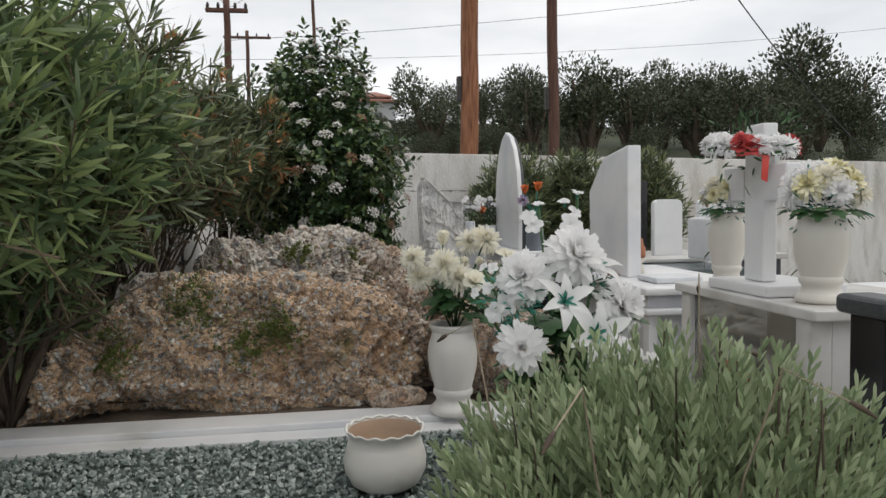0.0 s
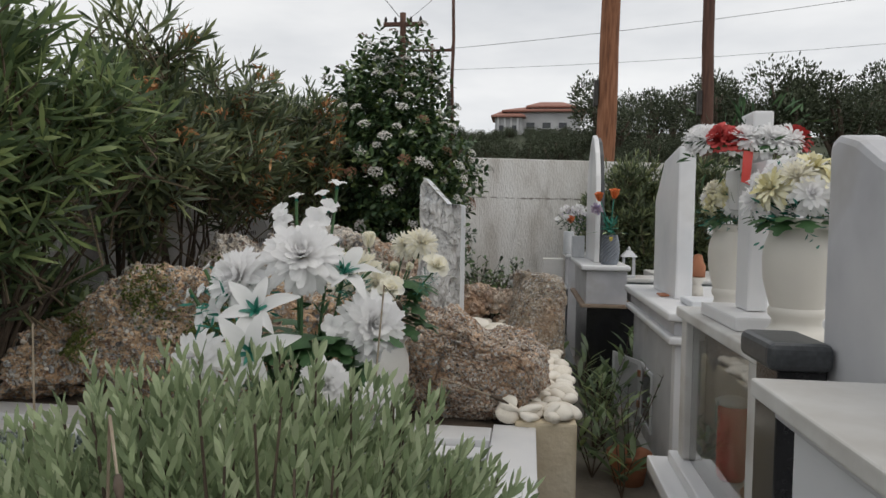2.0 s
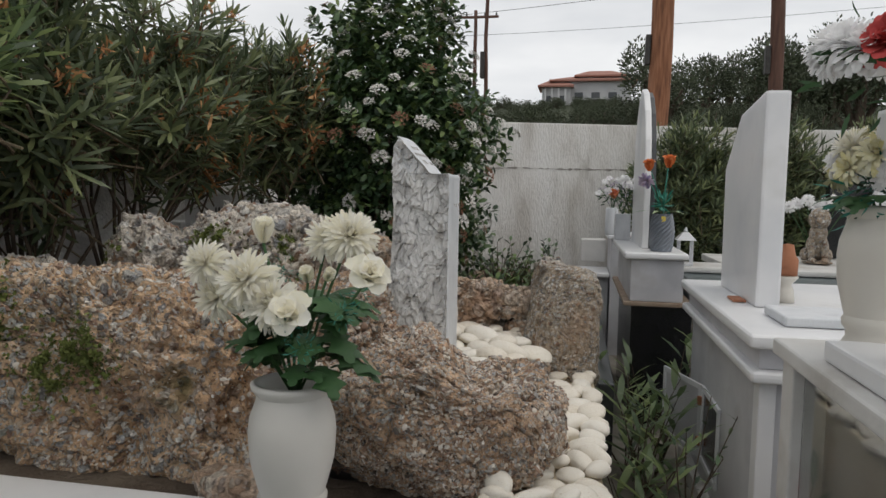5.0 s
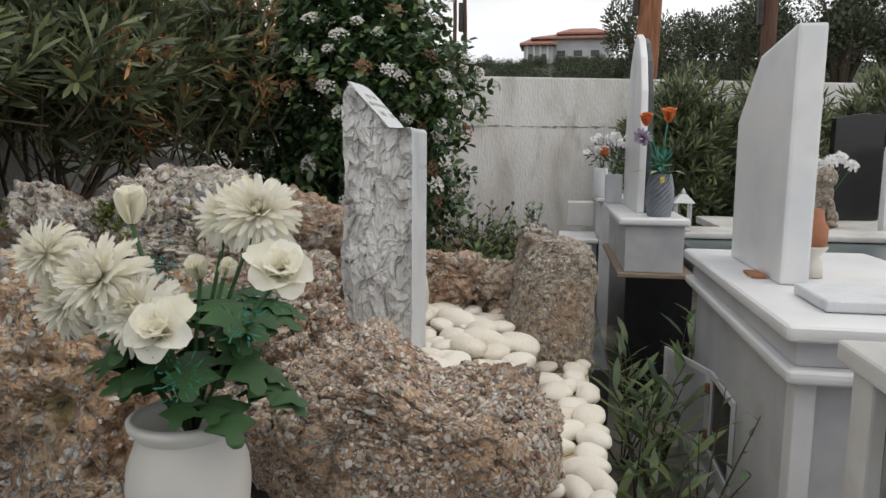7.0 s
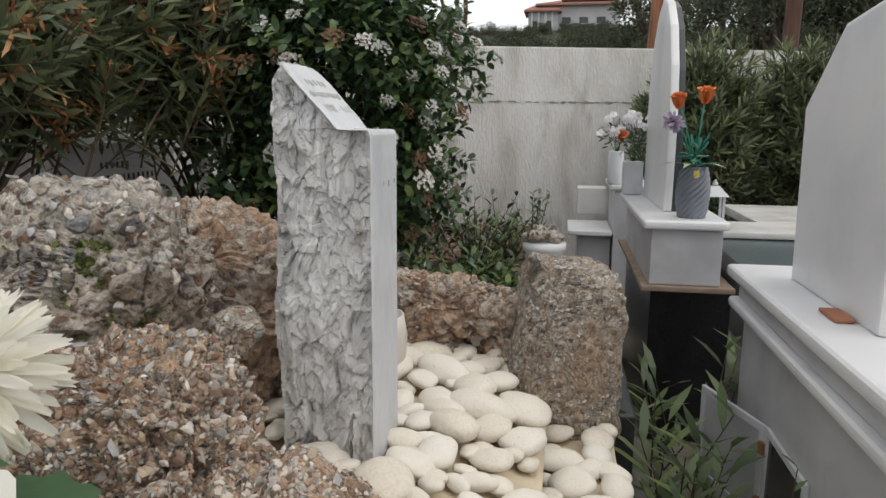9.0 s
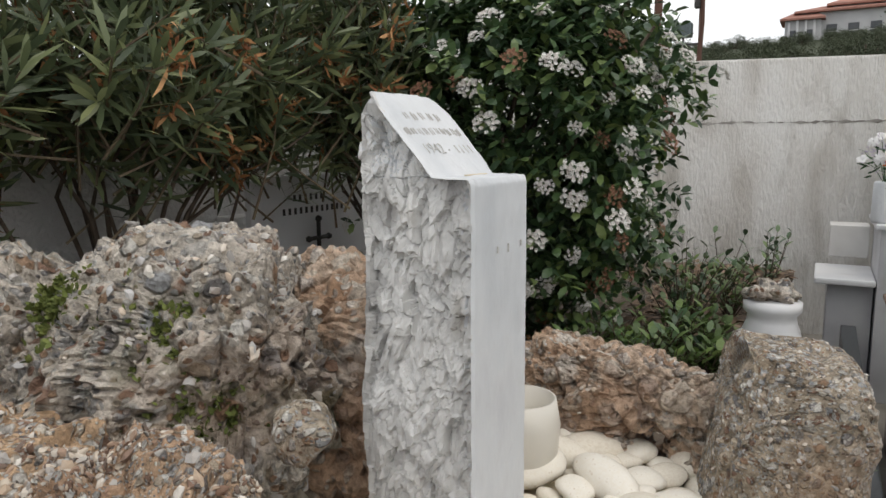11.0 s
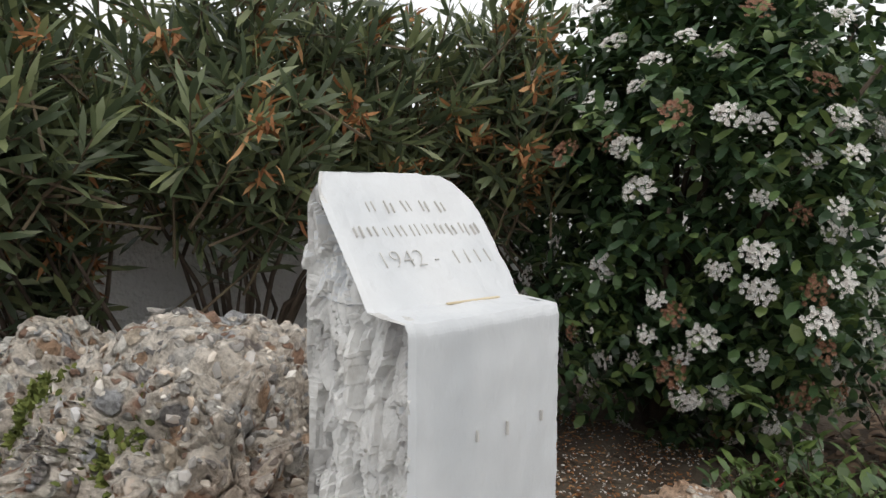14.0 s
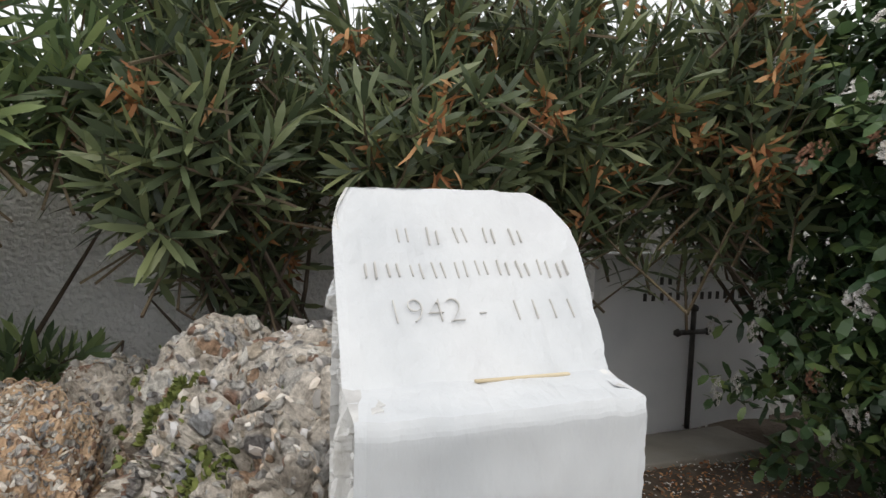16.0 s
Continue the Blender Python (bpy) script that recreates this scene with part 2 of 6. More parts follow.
M["viburnum"] = material("viburnum_leaf", [(0.022, 0.046, 0.022), (0.042, 0.082, 0.035), (0.08, 0.135, 0.05), (0.20, 0.26, 0.08)], 3, 0.38, 0.05, 80, island=0.75, translucent=0.1)
M["viburnum_bloom"] = material("white_viburnum_blossom", [(0.52, 0.47, 0.43), (0.72, 0.70, 0.67), (0.78, 0.77, 0.75)], 30, 0.7, 0.0, island=0.6)
M["bud"] = material("rusty_bud", [(0.16, 0.07, 0.04), (0.30, 0.15, 0.09)], 30, 0.7, 0.0, island=0.6)
M["olive_tree"] = material("olive_foliage", [(0.030, 0.040, 0.020), (0.055, 0.070, 0.036), (0.10, 0.12, 0.065)], 2, 0.7, 0.0, island=0.7)
M["lavender"] = material("lavender_leaf", [(0.14, 0.19, 0.10), (0.28, 0.35, 0.19), (0.44, 0.49, 0.32)], 5, 0.75, 0.05, 80, island=0.7, translucent=0.1)
M["lavender_stem"] = material("dry_lavender_stalk", [(0.22, 0.17, 0.12), (0.34, 0.29, 0.22)], 20, 0.85, 0.1, 60)
M["silk_leaf"] = material("dark_green_fabric_leaf", [(0.015, 0.048, 0.014), (0.030, 0.085, 0.024), (0.055, 0.125, 0.038)], 6, 0.6, 0.1, 90, island=0.7)
M["silk_teal"] = material("teal_plastic_leaf", [(0.015, 0.14, 0.10), (0.03, 0.22, 0.16)], 6, 0.5, 0.05, 60, island=0.7)
M["petal_white"] = material("white_fabric_petal", [(0.89, 0.885, 0.89), (0.94, 0.935, 0.93)], 6, 0.75, 0.08, 120, island=0.5, translucent=0.45)
M["petal_cream"] = material("cream_fabric_petal", [(0.93, 0.89, 0.72), (0.94, 0.915, 0.82), (0.95, 0.935, 0.88)], 5, 0.75, 0.08, 120, island=0.6, translucent=0.45)
M["petal_yellow"] = material("pale_yellow_petal", [(0.62, 0.55, 0.22), (0.74, 0.70, 0.48), (0.80, 0.78, 0.66)], 5, 0.75, 0.08, 120, island=0.6)
M["petal_red"] = material("coral_red_petal", [(0.42, 0.045, 0.045), (0.60, 0.09, 0.08)], 6, 0.7, 0.1, 100, island=0.6)
M["petal_orange"] = material("orange_petal", [(0.65, 0.16, 0.04), (0.75, 0.27, 0.09)], 6, 0.7, 0.05, 100, island=0.6)
M["petal_lilac"] = material("lilac_petal", [(0.36, 0.32, 0.55), (0.60, 0.50, 0.62), (0.72, 0.60, 0.66)], 6, 0.7, 0.05, 100, island=0.8)
M["ribbon"] = material("red_ribbon", [(0.60, 0.05, 0.04), (0.70, 0.09, 0.07)], 4, 0.4, 0.02, 60)
M["stamen"] = material("yellow_stamen", [(0.55, 0.42, 0.05), (0.66, 0.52, 0.10)], 20, 0.7, 0.1, 100)
M["grey_vase"] = material("grey_blue_glazed_vase", [(0.13, 0.145, 0.17), (0.19, 0.21, 0.24)], 6, 0.35, 0.05, 80)
M["iron"] = material("dark_iron", [(0.02, 0.018, 0.017), (0.05, 0.045, 0.04)], 20, 0.6, 0.2, 80)
M["rust"] = material("rusty_paint", [(0.22, 0.09, 0.045), (0.34, 0.16, 0.08)], 20, 0.8, 0.3, 80)
M["rust_ledge"] = material("stained_ledge", [(0.22, 0.15, 0.10), (0.32, 0.25, 0.19)], 20, 0.8, 0.3, 80)
M["engraved"] = material("weathered_engraved_stroke", [(0.44, 0.42, 0.40), (0.62, 0.61, 0.59)], 30, 0.9, 0.0)
M["roof"] = material("red_roof_tile", [(0.26, 0.12, 0.09), (0.36, 0.18, 0.14)], 2, 0.85, 0.3, 6)
M["house_wall"] = material("pale_house_wall", [(0.42, 0.42, 0.43), (0.52, 0.52, 0.52)], 0.6, 0.9, 0.1, 10)
M["pane"] = material("dark_window_pane", [(0.03, 0.035, 0.04), (0.06, 0.065, 0.07)], 1, 0.2, 0.0)
M["hill"] = material("scrub_hillside", [(0.022, 0.030, 0.014), (0.040, 0.050, 0.024), (0.07, 0.075, 0.04)], 0.12, 0.95, 0.0)
M["cable"] = material("grey_cable", [(0.05, 0.05, 0.055), (0.08, 0.08, 0.085)], 5, 0.6, 0.0)
M["litter"] = material("dry_leaf_litter", [(0.09, 0.055, 0.035), (0.17, 0.11, 0.07), (0.26, 0.19, 0.13)], 8, 0.85, 0.1, 60, island=0.8)
M["glass"] = bpy.data.materials.new("clear_glass")
M["glass"].use_nodes = True
gb = M["glass"].node_tree.nodes["Principled BSDF"]
gb.inputs["Transmission Weight"].default_value, gb.inputs["Roughness"].default_value, gb.inputs["IOR"].default_value = 1.0, 0.02, 1.45
gb.inputs["Base Color"].default_value = (0.9, 0.93, 0.92, 1)
GREYS = [(0.54, 0.52, 0.49), (0.40, 0.39, 0.38), (0.62, 0.57, 0.50), (0.30, 0.19, 0.14), (0.48, 0.41, 0.33), (0.64, 0.63, 0.61), (0.22, 0.21, 0.21), (0.42, 0.43, 0.45), (0.36, 0.24, 0.16), (0.68, 0.66, 0.62)]
M["clast"] = material("mixed_river_clast", [(0.10, 0.085, 0.075), (0.30, 0.19, 0.135), (0.44, 0.34, 0.25), (0.36, 0.35, 0.34), (0.55, 0.47, 0.38), (0.66, 0.62, 0.57)], 60, 0.85, 0.4, 160, island=0.92, dist=0.004)
M["clast_grey"] = material("grey_river_clast", [(0.25, 0.235, 0.22), (0.46, 0.43, 0.40), (0.53, 0.52, 0.52), (0.58, 0.46, 0.35), (0.72, 0.69, 0.64)], 40, 0.85, 0.4, 120, island=0.9, dist=0.004)
M["rock_brown"] = conglomerate("brown_conglomerate", [(0.449, 0.29, 0.175), (0.621, 0.445, 0.295), (0.728, 0.56, 0.41)], GREYS, 38, tint=(0.42, 0.22, 0.10), moss=0.02, relief=0.02)
M["rock_grit"] = conglomerate("gritty_pebble_conglomerate", [(0.428, 0.275, 0.18), (0.589, 0.42, 0.29), (0.706, 0.54, 0.40)], GREYS, 70, tint=(0.42, 0.235, 0.125), relief=0.02)
M["rock_grey"] = conglomerate("grey_conglomerate", [(0.47, 0.415, 0.355), (0.64, 0.59, 0.53), (0.75, 0.70, 0.645)], GREYS, 20, tint=(0.36, 0.21, 0.12), moss=0.03, relief=0.03)
M["rock_red"] = conglomerate("reddish_limestone", [(0.44, 0.28, 0.18), (0.60, 0.45, 0.34), (0.71, 0.61, 0.51)], [(0.62, 0.55, 0.47), (0.50, 0.38, 0.29), (0.68, 0.62, 0.56), (0.42, 0.36, 0.32)], 16, tint=(0.40, 0.20, 0.10), relief=0.03)
M["rock_tan"] = conglomerate("tan_boulder_stone", [(0.36, 0.29, 0.215), (0.48, 0.41, 0.325), (0.57, 0.50, 0.42)], GREYS, 60, tint=(0.44, 0.28, 0.17), relief=0.02)


# ---- building helpers ----
def mesh_of(name, verts, faces, mat, smooth=False):
    me = bpy.data.meshes.new(name)
    me.from_pydata([tuple(v) for v in verts], [], [tuple(int(i) for i in f) for f in faces])
    if smooth:
        me.polygons.foreach_set("use_smooth", [True] * len(me.polygons))
    me.materials.append(mat)
    me.update()
    return me


def from_bm(name, bm, mat, smooth=False):
    bmesh.ops.recalc_face_normals(bm, faces=bm.faces)
    me = bpy.data.meshes.new(name)
    bm.to_mesh(me)
    bm.free()
    if smooth:
        me.polygons.foreach_set("use_smooth", [True] * len(me.polygons))
    me.materials.append(mat)
    return me


def part(name, bm, mat, parent, label="", smooth=False):
    """Links a bmesh or a mesh as one object under its thing."""
    me = from_bm(name, bm, mat, smooth) if isinstance(bm, bmesh.types.BMesh) else bm
    ob = new(name, me)
    ob.parent = parent
    return tagged(ob, label)


def thing(name, label, category, at=(0, 0, 0), turn=0.0, group="", kind="", data=None):
    ob = new(name, data)
    ob.matrix_world = pose(*at, 0, 0, turn)
    return tagged(ob, label, category, group, kind)


def box(lo, hi, bevel=0.004, segments=2):
    bm = bmesh.new()
    bmesh.ops.create_cube(bm, size=1)
    for v in bm.verts:
        v.co = [lo[i] + (v.co[i] + 0.5) * (hi[i] - lo[i]) for i in range(3)]
    if bevel:
        bmesh.ops.bevel(bm, geom=bm.edges[:], offset=bevel, segments=segments, affect="EDGES", profile=0.6)
    return bm


def prism(outline, axis, lo, hi, bevel=0.004):
    """An outline of (u, v) drawn out along one axis; u, v are the other two axes in order."""
    bm = bmesh.new()

    def place(u, v, w):
        return {"x": (w, u, v), "y": (u, w, v), "z": (u, v, w)}[axis]
    a = [bm.verts.new(place(u, v, lo)) for u, v in outline]
    b = [bm.verts.new(place(u, v, hi)) for u, v in outline]
    bm.faces.new(a)
    bm.faces.new(b)
    for i in range(len(a)):
        j = (i + 1) % len(a)
        bm.faces.new((a[i], a[j], b[j], b[i]))
    bmesh.ops.recalc_face_normals(bm, faces=bm.faces)
    if bevel:
        bmesh.ops.bevel(bm, geom=[e for e in bm.edges if e.calc_face_angle(0) > 0.5], offset=bevel, segments=2, affect="EDGES", profile=0.6)
    return bm


def lathe(profile, steps=40, wave=0.0, waves=0):
    """A turned shape from (radius, height) pairs, bottom to top."""
    verts, faces = [], []
    for k, (r, z) in enumerate(profile):
        for i in range(steps):
            a = 2 * math.pi * i / steps
            dz = wave * math.sin(waves * a) if wave and k >= len(profile) - 4 else 0
            verts.append((r * math.cos(a), r * math.sin(a), z + dz))
    for k in range(len(profile) - 1):
        for i in range(steps):
            j = (i + 1) % steps
            faces.append((k * steps + i, k * steps + j, (k + 1) * steps + j, (k + 1) * steps + i))
    faces.append(tuple(range(steps - 1, -1, -1)))
    return verts, faces


def tube(points, radii, sides=8):
    """A round bar through points."""
    verts, faces = [], []
    pts = [Vector(p) for p in points]
    for k, p in enumerate(pts):
        d = (pts[min(k + 1, len(pts) - 1)] - pts[max(k - 1, 0)]).normalized()
        u = d.orthogonal().normalized()
        if k and u.dot(last) < 0:
            u = -u
        last = u
        v = d.cross(u)
        r = radii[k] if hasattr(radii, "__len__") else radii
        for i in range(sides):
            a = 2 * math.pi * i / sides
            verts.append(p + u * (r * math.cos(a)) + v * (r * math.sin(a)))
    for k in range(len(pts) - 1):
        for i in range(sides):
            j = (i + 1) % sides
            faces.append((k * sides + i, k * sides + j, (k + 1) * sides + j, (k + 1) * sides + i))
    faces.append(tuple(range(sides - 1, -1, -1)))
    faces.append(tuple(range((len(pts) - 1) * sides, len(pts) * sides)))
    return verts, faces


def merge(pieces):
    verts, faces = [], []
    for v, f in pieces:
        n = len(verts)
        verts.extend(v)
        faces.extend([tuple(i + n for i in q) for q in f])
    return verts, faces


def unit(a):
    return a / np.maximum(np.linalg.norm(a, axis=1, keepdims=True), 1e-9)


def leaf_blades(p, d, up, length, width, droop=0.15, fold=0.25, wide=0.45):
    """Many leaves at once: bases, directions, upward sides, lengths and widths. Each blade is folded along its rib and droops."""
    d = unit(d)
    side = unit(np.cross(d, up))
    nrm = np.cross(side, d)
    L, W = length[:, None], width[:, None]
    rows = []
    for s, w in ((0.0, 0.08), (wide * 0.6, 0.8), (min(0.85, wide * 1.45), 0.85), (1.0, 0.0)):
        mid = p + d * L * s - nrm * (L * droop * s * s)
        if w == 0:
            rows.append(mid[:, None])
        else:
            rows.append(np.stack([mid - side * W * w * 0.5 + nrm * W * fold * w * 0.5, mid + side * W * w * 0.5 + nrm * W * fold * w * 0.5], 1))
    verts = np.concatenate(rows, 1)
    n = len(p)
    base = (np.arange(n) * 7)[:, None]
    q = np.array([[0, 1, 3, 2], [2, 3, 5, 4]])
    faces = [tuple(f) for f in (base[:, None, :] + q[None]).reshape(-1, 4)] + [tuple(f) for f in base + np.array([[4, 5, 6]])]
    return verts.reshape(-1, 3), faces


def petal(length, width, cup=0.3, curl=0.3, notch=0.0, nu=5, nv=4, pointed=False, seed=0):
    """One petal from the origin along +y, opening upwards."""
    rng = random.Random(seed)
    verts, faces = [], []
    for i in range(nu + 1):
        s = i / nu
        w = width * (math.sin(math.pi * min(1, s * 0.93 + 0.05)) ** 0.8 if pointed else (math.sin(math.pi * (0.08 + 0.62 * s)) ** 0.8 if s < 1 else 0.60))
        for j in range(nv + 1):
            t = 2 * j / nv - 1
            y = length * s * (1 - notch * 0.12 * (s ** 4) * (1 - abs(math.sin(3.1 * t + rng.random()))))
            z = cup * length * s * (1 - s * 0.5) + curl * length * -s ** 3 + 0.35 * cup * w * t * t + 0.02 * length * math.sin(5 * t + 9 * s + seed)
            verts.append((0.5 * w * t, y, z))
    m = nv + 1
    for i in range(nu):
        for j in range(nv):
            faces.append((i * m + j, i * m + j + 1, (i + 1) * m + j + 1, (i + 1) * m + j))
    return verts, faces


def flower_mesh(name, layers, mat, seed=0, centre=None):
    """layers: (petals, tilt from upright in degrees, length, width, cup, curl, pointed)."""
    rng = random.Random(seed)
    pieces = []
    for k, (count, tilt, length, width, cup, curl, pointed) in enumerate(layers):
        for i in range(count):
            v, f = petal(length * rng.uniform(0.88, 1.1), width * rng.uniform(0.9, 1.1), cup, curl, 1.0 if not pointed else 0.0, pointed=pointed, seed=rng.randrange(999))
            m = pose(0, 0, 0, 0, 0, 360 * (i + 0.5 * (k % 2)) / count + rng.uniform(-8, 8)) @ pose(0, 0, 0.06 * length * k * 0.3, 90 - tilt + rng.uniform(-8, 8), 0, 0)
            pieces.append(([m @ Vector(q) for q in v], f))
    return mesh_of(name, *merge(pieces), mat, True)


def rock_mesh(name, size, mat, seed, level=5, block=0.75, rough=0.16, grit=0.03, dip=None, facets=9):
    """A broken, pitted boulder: a blocky ball, big facets, then lumps and grit."""
    bm = bmesh.new()
    bmesh.ops.create_icosphere(bm, subdivisions=level, radius=1)
    off = Vector((seed * 3.7, seed * 1.3, seed * 5.1))
    rng = random.Random(seed)
    cuts = [(Vector((rng.gauss(0, 1), rng.gauss(0, 1), rng.gauss(0, 1))).normalized(), rng.uniform(0.62, 0.95)) for _ in range(facets)]
    for v in bm.verts:
        p = v.co.normalized()
        q = Vector([math.copysign(abs(c) ** block, c) for c in p])
        for nrm, far in cuts:
            over = q.dot(nrm) - far
            if over > 0:
                q -= nrm * over * 0.75
        f = Vector([q[i] * size[i] for i in range(3)])
        s = min(size)
        a = noise.noise(f * (0.9 / s) + off)
        b = abs(noise.noise(f * (2.2 / s) + off * 2)) + 0.5 * abs(noise.noise(f * (5.0 / s) + off))
        lump = noise.voronoi(f * 13 + off)[0]
        small = noise.voronoi(f * 38 + off)[0]
        fine = noise.noise(f * 75 + off) + 0.8 * noise.noise(f * 150 + off)
        pit = max(0.0, noise.noise(f * 10 + off * 3) - 0.18) + 0.6 * max(0.0, noise.noise(f * 24 + off * 2) - 0.2)
        groove = max(0.0, 0.10 - (lump[1] - lump[0])) * 5
        f -= p * grit * groove
        f += p * s * (rough * a - rough * 1.15 * b) + p * (grit * (0.35 - 0.75 * lump[0]) + grit * (0.2 - 0.5 * small[0]) + 0.16 * grit * fine - grit * 3.0 * pit)
        if dip:
            f.z -= dip[2] * math.exp(-((f.x - dip[0]) / dip[1]) ** 2) * max(0, f.z / size[2])
        v.co = f
    return from_bm(name, bm, mat, level < 6)


def rock(label, at, size, mat, seed, level=5, turn=0.0, tilt=(0, 0), name="boulder", **kw):
    ob = new(name, rock_mesh(name, size, M[mat], seed, level, **kw))
    ob.matrix_world = pose(*at, tilt[0], tilt[1], turn)
    return tagged(ob, label, "rock", "rocks of the rock garden grave")


def clasts(ob, count, small, large, mat, seed, gate=0.0, name="pebble_crust"):
    """Pebbles cemented into a rock: low stones of many sizes, half sunk in its surface, in uneven beds."""
    rng = np.random.default_rng(seed)
    me = ob.data
    me.calc_loop_triangles()
    co = np.empty(len(me.vertices) * 3)
    me.vertices.foreach_get("co", co)
    co = co.reshape(-1, 3)
    tri = np.empty(len(me.loop_triangles) * 3, int)
    me.loop_triangles.foreach_get("vertices", tri)
    tri = tri.reshape(-1, 3)
    a, b, c = co[tri[:, 0]], co[tri[:, 1]], co[tri[:, 2]]
    nrm = np.cross(b - a, c - a)
    area = np.linalg.norm(nrm, axis=1)
    pick = rng.choice(len(tri), count * 2, p=area / area.sum())
    u, v = rng.random(len(pick)), rng.random(len(pick))
    flip = u + v > 1
    u[flip], v[flip] = 1 - u[flip], 1 - v[flip]
    p = a[pick] + (b - a)[pick] * u[:, None] + (c - a)[pick] * v[:, None]
    n = unit(nrm[pick])
    bed = np.array([noise.noise(Vector(q * 6.0) + Vector((seed, 0, 0))) for q in p])
    keep = np.argsort(-(bed + rng.normal(0, 0.25 + gate, len(p))))[:count]
    p, n = p[keep], n[keep]
    bm = bmesh.new()
    bmesh.ops.create_icosphere(bm, subdivisions=1, radius=1)
    base = np.array([w.co[:] for w in bm.verts])
    face = np.array([[w.index for w in f.verts] for f in bm.faces])
    bm.free()
    m = len(p)
    size = small + (large - small) * rng.random(m) ** 3.2
    t = unit(np.cross(n, rng.normal(size=n.shape)))
    w = np.cross(n, t)
    sx, sy, sz = size * rng.uniform(0.8, 1.4, m), size * rng.uniform(0.55, 0.95, m), size * rng.uniform(0.3, 0.6, m)
    bump = 1 + rng.normal(0, 0.2, (m, len(base)))
    local = base[None] * bump[:, :, None]
    verts = p[:, None] + local[:, :, :1] * (t * sx[:, None])[:, None] + local[:, :, 1:2] * (w * sy[:, None])[:, None] + (local[:, :, 2:] + 0.05) * (n * sz[:, None])[:, None]
    faces = (face[None] + (np.arange(m) * len(base))[:, None, None]).reshape(-1, 3)
    crust = bpy.data.meshes.new(name)
    crust.from_pydata(verts.reshape(-1, 3).tolist(), [], faces.tolist())
    crust.materials.append(M[mat])
    child = new(name, crust)
    child.parent = ob
    tagged(child, "small cemented pebbles of mixed colours", kind="stuff")


def patch(label, ob, spots, spread, count, seed, mat="lavender", size=0.014):
    """Moss and tiny weeds rooted on a rock's surface round some places."""
    tree = BVHTree.FromPolygons([ob.matrix_world @ v.co for v in ob.data.vertices], [tuple(p.vertices) for p in ob.data.polygons])
    rng = np.random.default_rng(seed)
    P, D = [], []
    for spot in spots:
        for _ in range(count):
            hit, nrm, _, _ = tree.find_nearest(Vector(np.array(spot) + rng.normal(size=3) * spread))
            P.append(np.array(hit))
            D.append(np.array(nrm) + rng.normal(size=3) * 0.6 + np.array([0, 0, 0.4]))
    P, D = np.array(P), np.array(D)
    L = size * rng.uniform(0.6, 1.5, len(P))
    return tagged(new("moss", mesh_of("moss", *leaf_blades(P, D, rng.normal(size=P.shape), L, L * 0.55, 0.2), M[mat])), label, "moss", kind="stuff")


def sheet(name, x0, x1, y0, y1, z, mat, nx=20, ny=20, bumpy=0.0, freq=3.0, zfun=None):
    verts, faces = [], []
    for j in range(ny + 1):
        for i in range(nx + 1):
            x, y = x0 + (x1 - x0) * i / nx, y0 + (y1 - y0) * j / ny
            h = zfun(x, y) if zfun else z
            verts.append((x, y, h + bumpy * noise.noise(Vector((x * freq, y * freq, 0.3)))))
    m = nx + 1
    for j in range(ny):
        for i in range(nx):
            faces.append((j * m + i, j * m + i + 1, (j + 1) * m + i + 1, (j + 1) * m + i))
    return mesh_of(name, verts, faces, mat, True)


# ---- the ground, the terraces and the walls ----
ALLEY, BED, TERRACE = -0.15, 0.37, 0.44


def hill_height(x, y):
    r = max(0.0, (y - 16) / 80)
    h = ALLEY + 13.5 * min(1.0, r) ** 1.15 + 0.5 * math.sin(x * 0.06 + 1) * min(1, r * 2)
    side = max(0.0, (-x - 20) / 90)
    return h + 6 * min(1, side) * min(1, max(0, y + 30) / 60) - (2.0 * max(0, (y - 110) / 100))


ground = tagged(new("ground", sheet("ground", -420, 420, -300, 520, ALLEY, M["hill"], 84, 82, 0.0, zfun=lambda x, y: hill_height(x, y))), "scrubby ground rising to a low hill", "ground", kind="structure")
alley = tagged(new("pavement", sheet("pavement", -4.0, 9.0, -5.0, 9.2, ALLEY + 0.012, M["concrete"], 40, 40, 0.006)), "dusty concrete path between the graves", "pavement", kind="structure")

wall_north = tagged(new("wall_north"), "rough-cast white cemetery wall with dark runoff stains", "wall", kind="structure")
wall_north.matrix_world = pose(-1.6, 7.83, 0, 0, 0, 14)
part("wall_panel", box((0, 0, ALLEY), (14, 0.2, 1.945), 0.015), M["plaster"], wall_north)
rng = random.Random(21)
joint_v, joint_f = [], []
for k in range(150):
    x, half = 1.2 + 0.034 * k, max(0.0006, rng.gauss(0.005, 0.0045))
    z = 1.475 + 0.008 * noise.noise(Vector((x * 3, 0, 4))) + rng.gauss(0, 0.002)
    joint_v += [(x, -0.004, z - half), (x, -0.006, z + half)]
    if k:
        joint_f.append((2 * k - 2, 2 * k, 2 * k + 1, 2 * k - 1))
M["joint"] = material("dark_wall_joint", [(0.22, 0.20, 0.18), (0.42, 0.40, 0.37)], 20, 0.95, 0.3, 60)
part("pour_joint", mesh_of("pour_joint", joint_v, joint_f, M["joint"]), None, wall_north, "dark uneven horizontal joint in the plaster")
wall_west = tagged(new("wall_west", from_bm("wall_west", box((-1.62, -4.0, ALLEY), (-1.42, 7.86, 1.62), 0.01), M["plaster_grey"])), "rough-cast grey wall behind the oleanders", "wall", kind="structure")

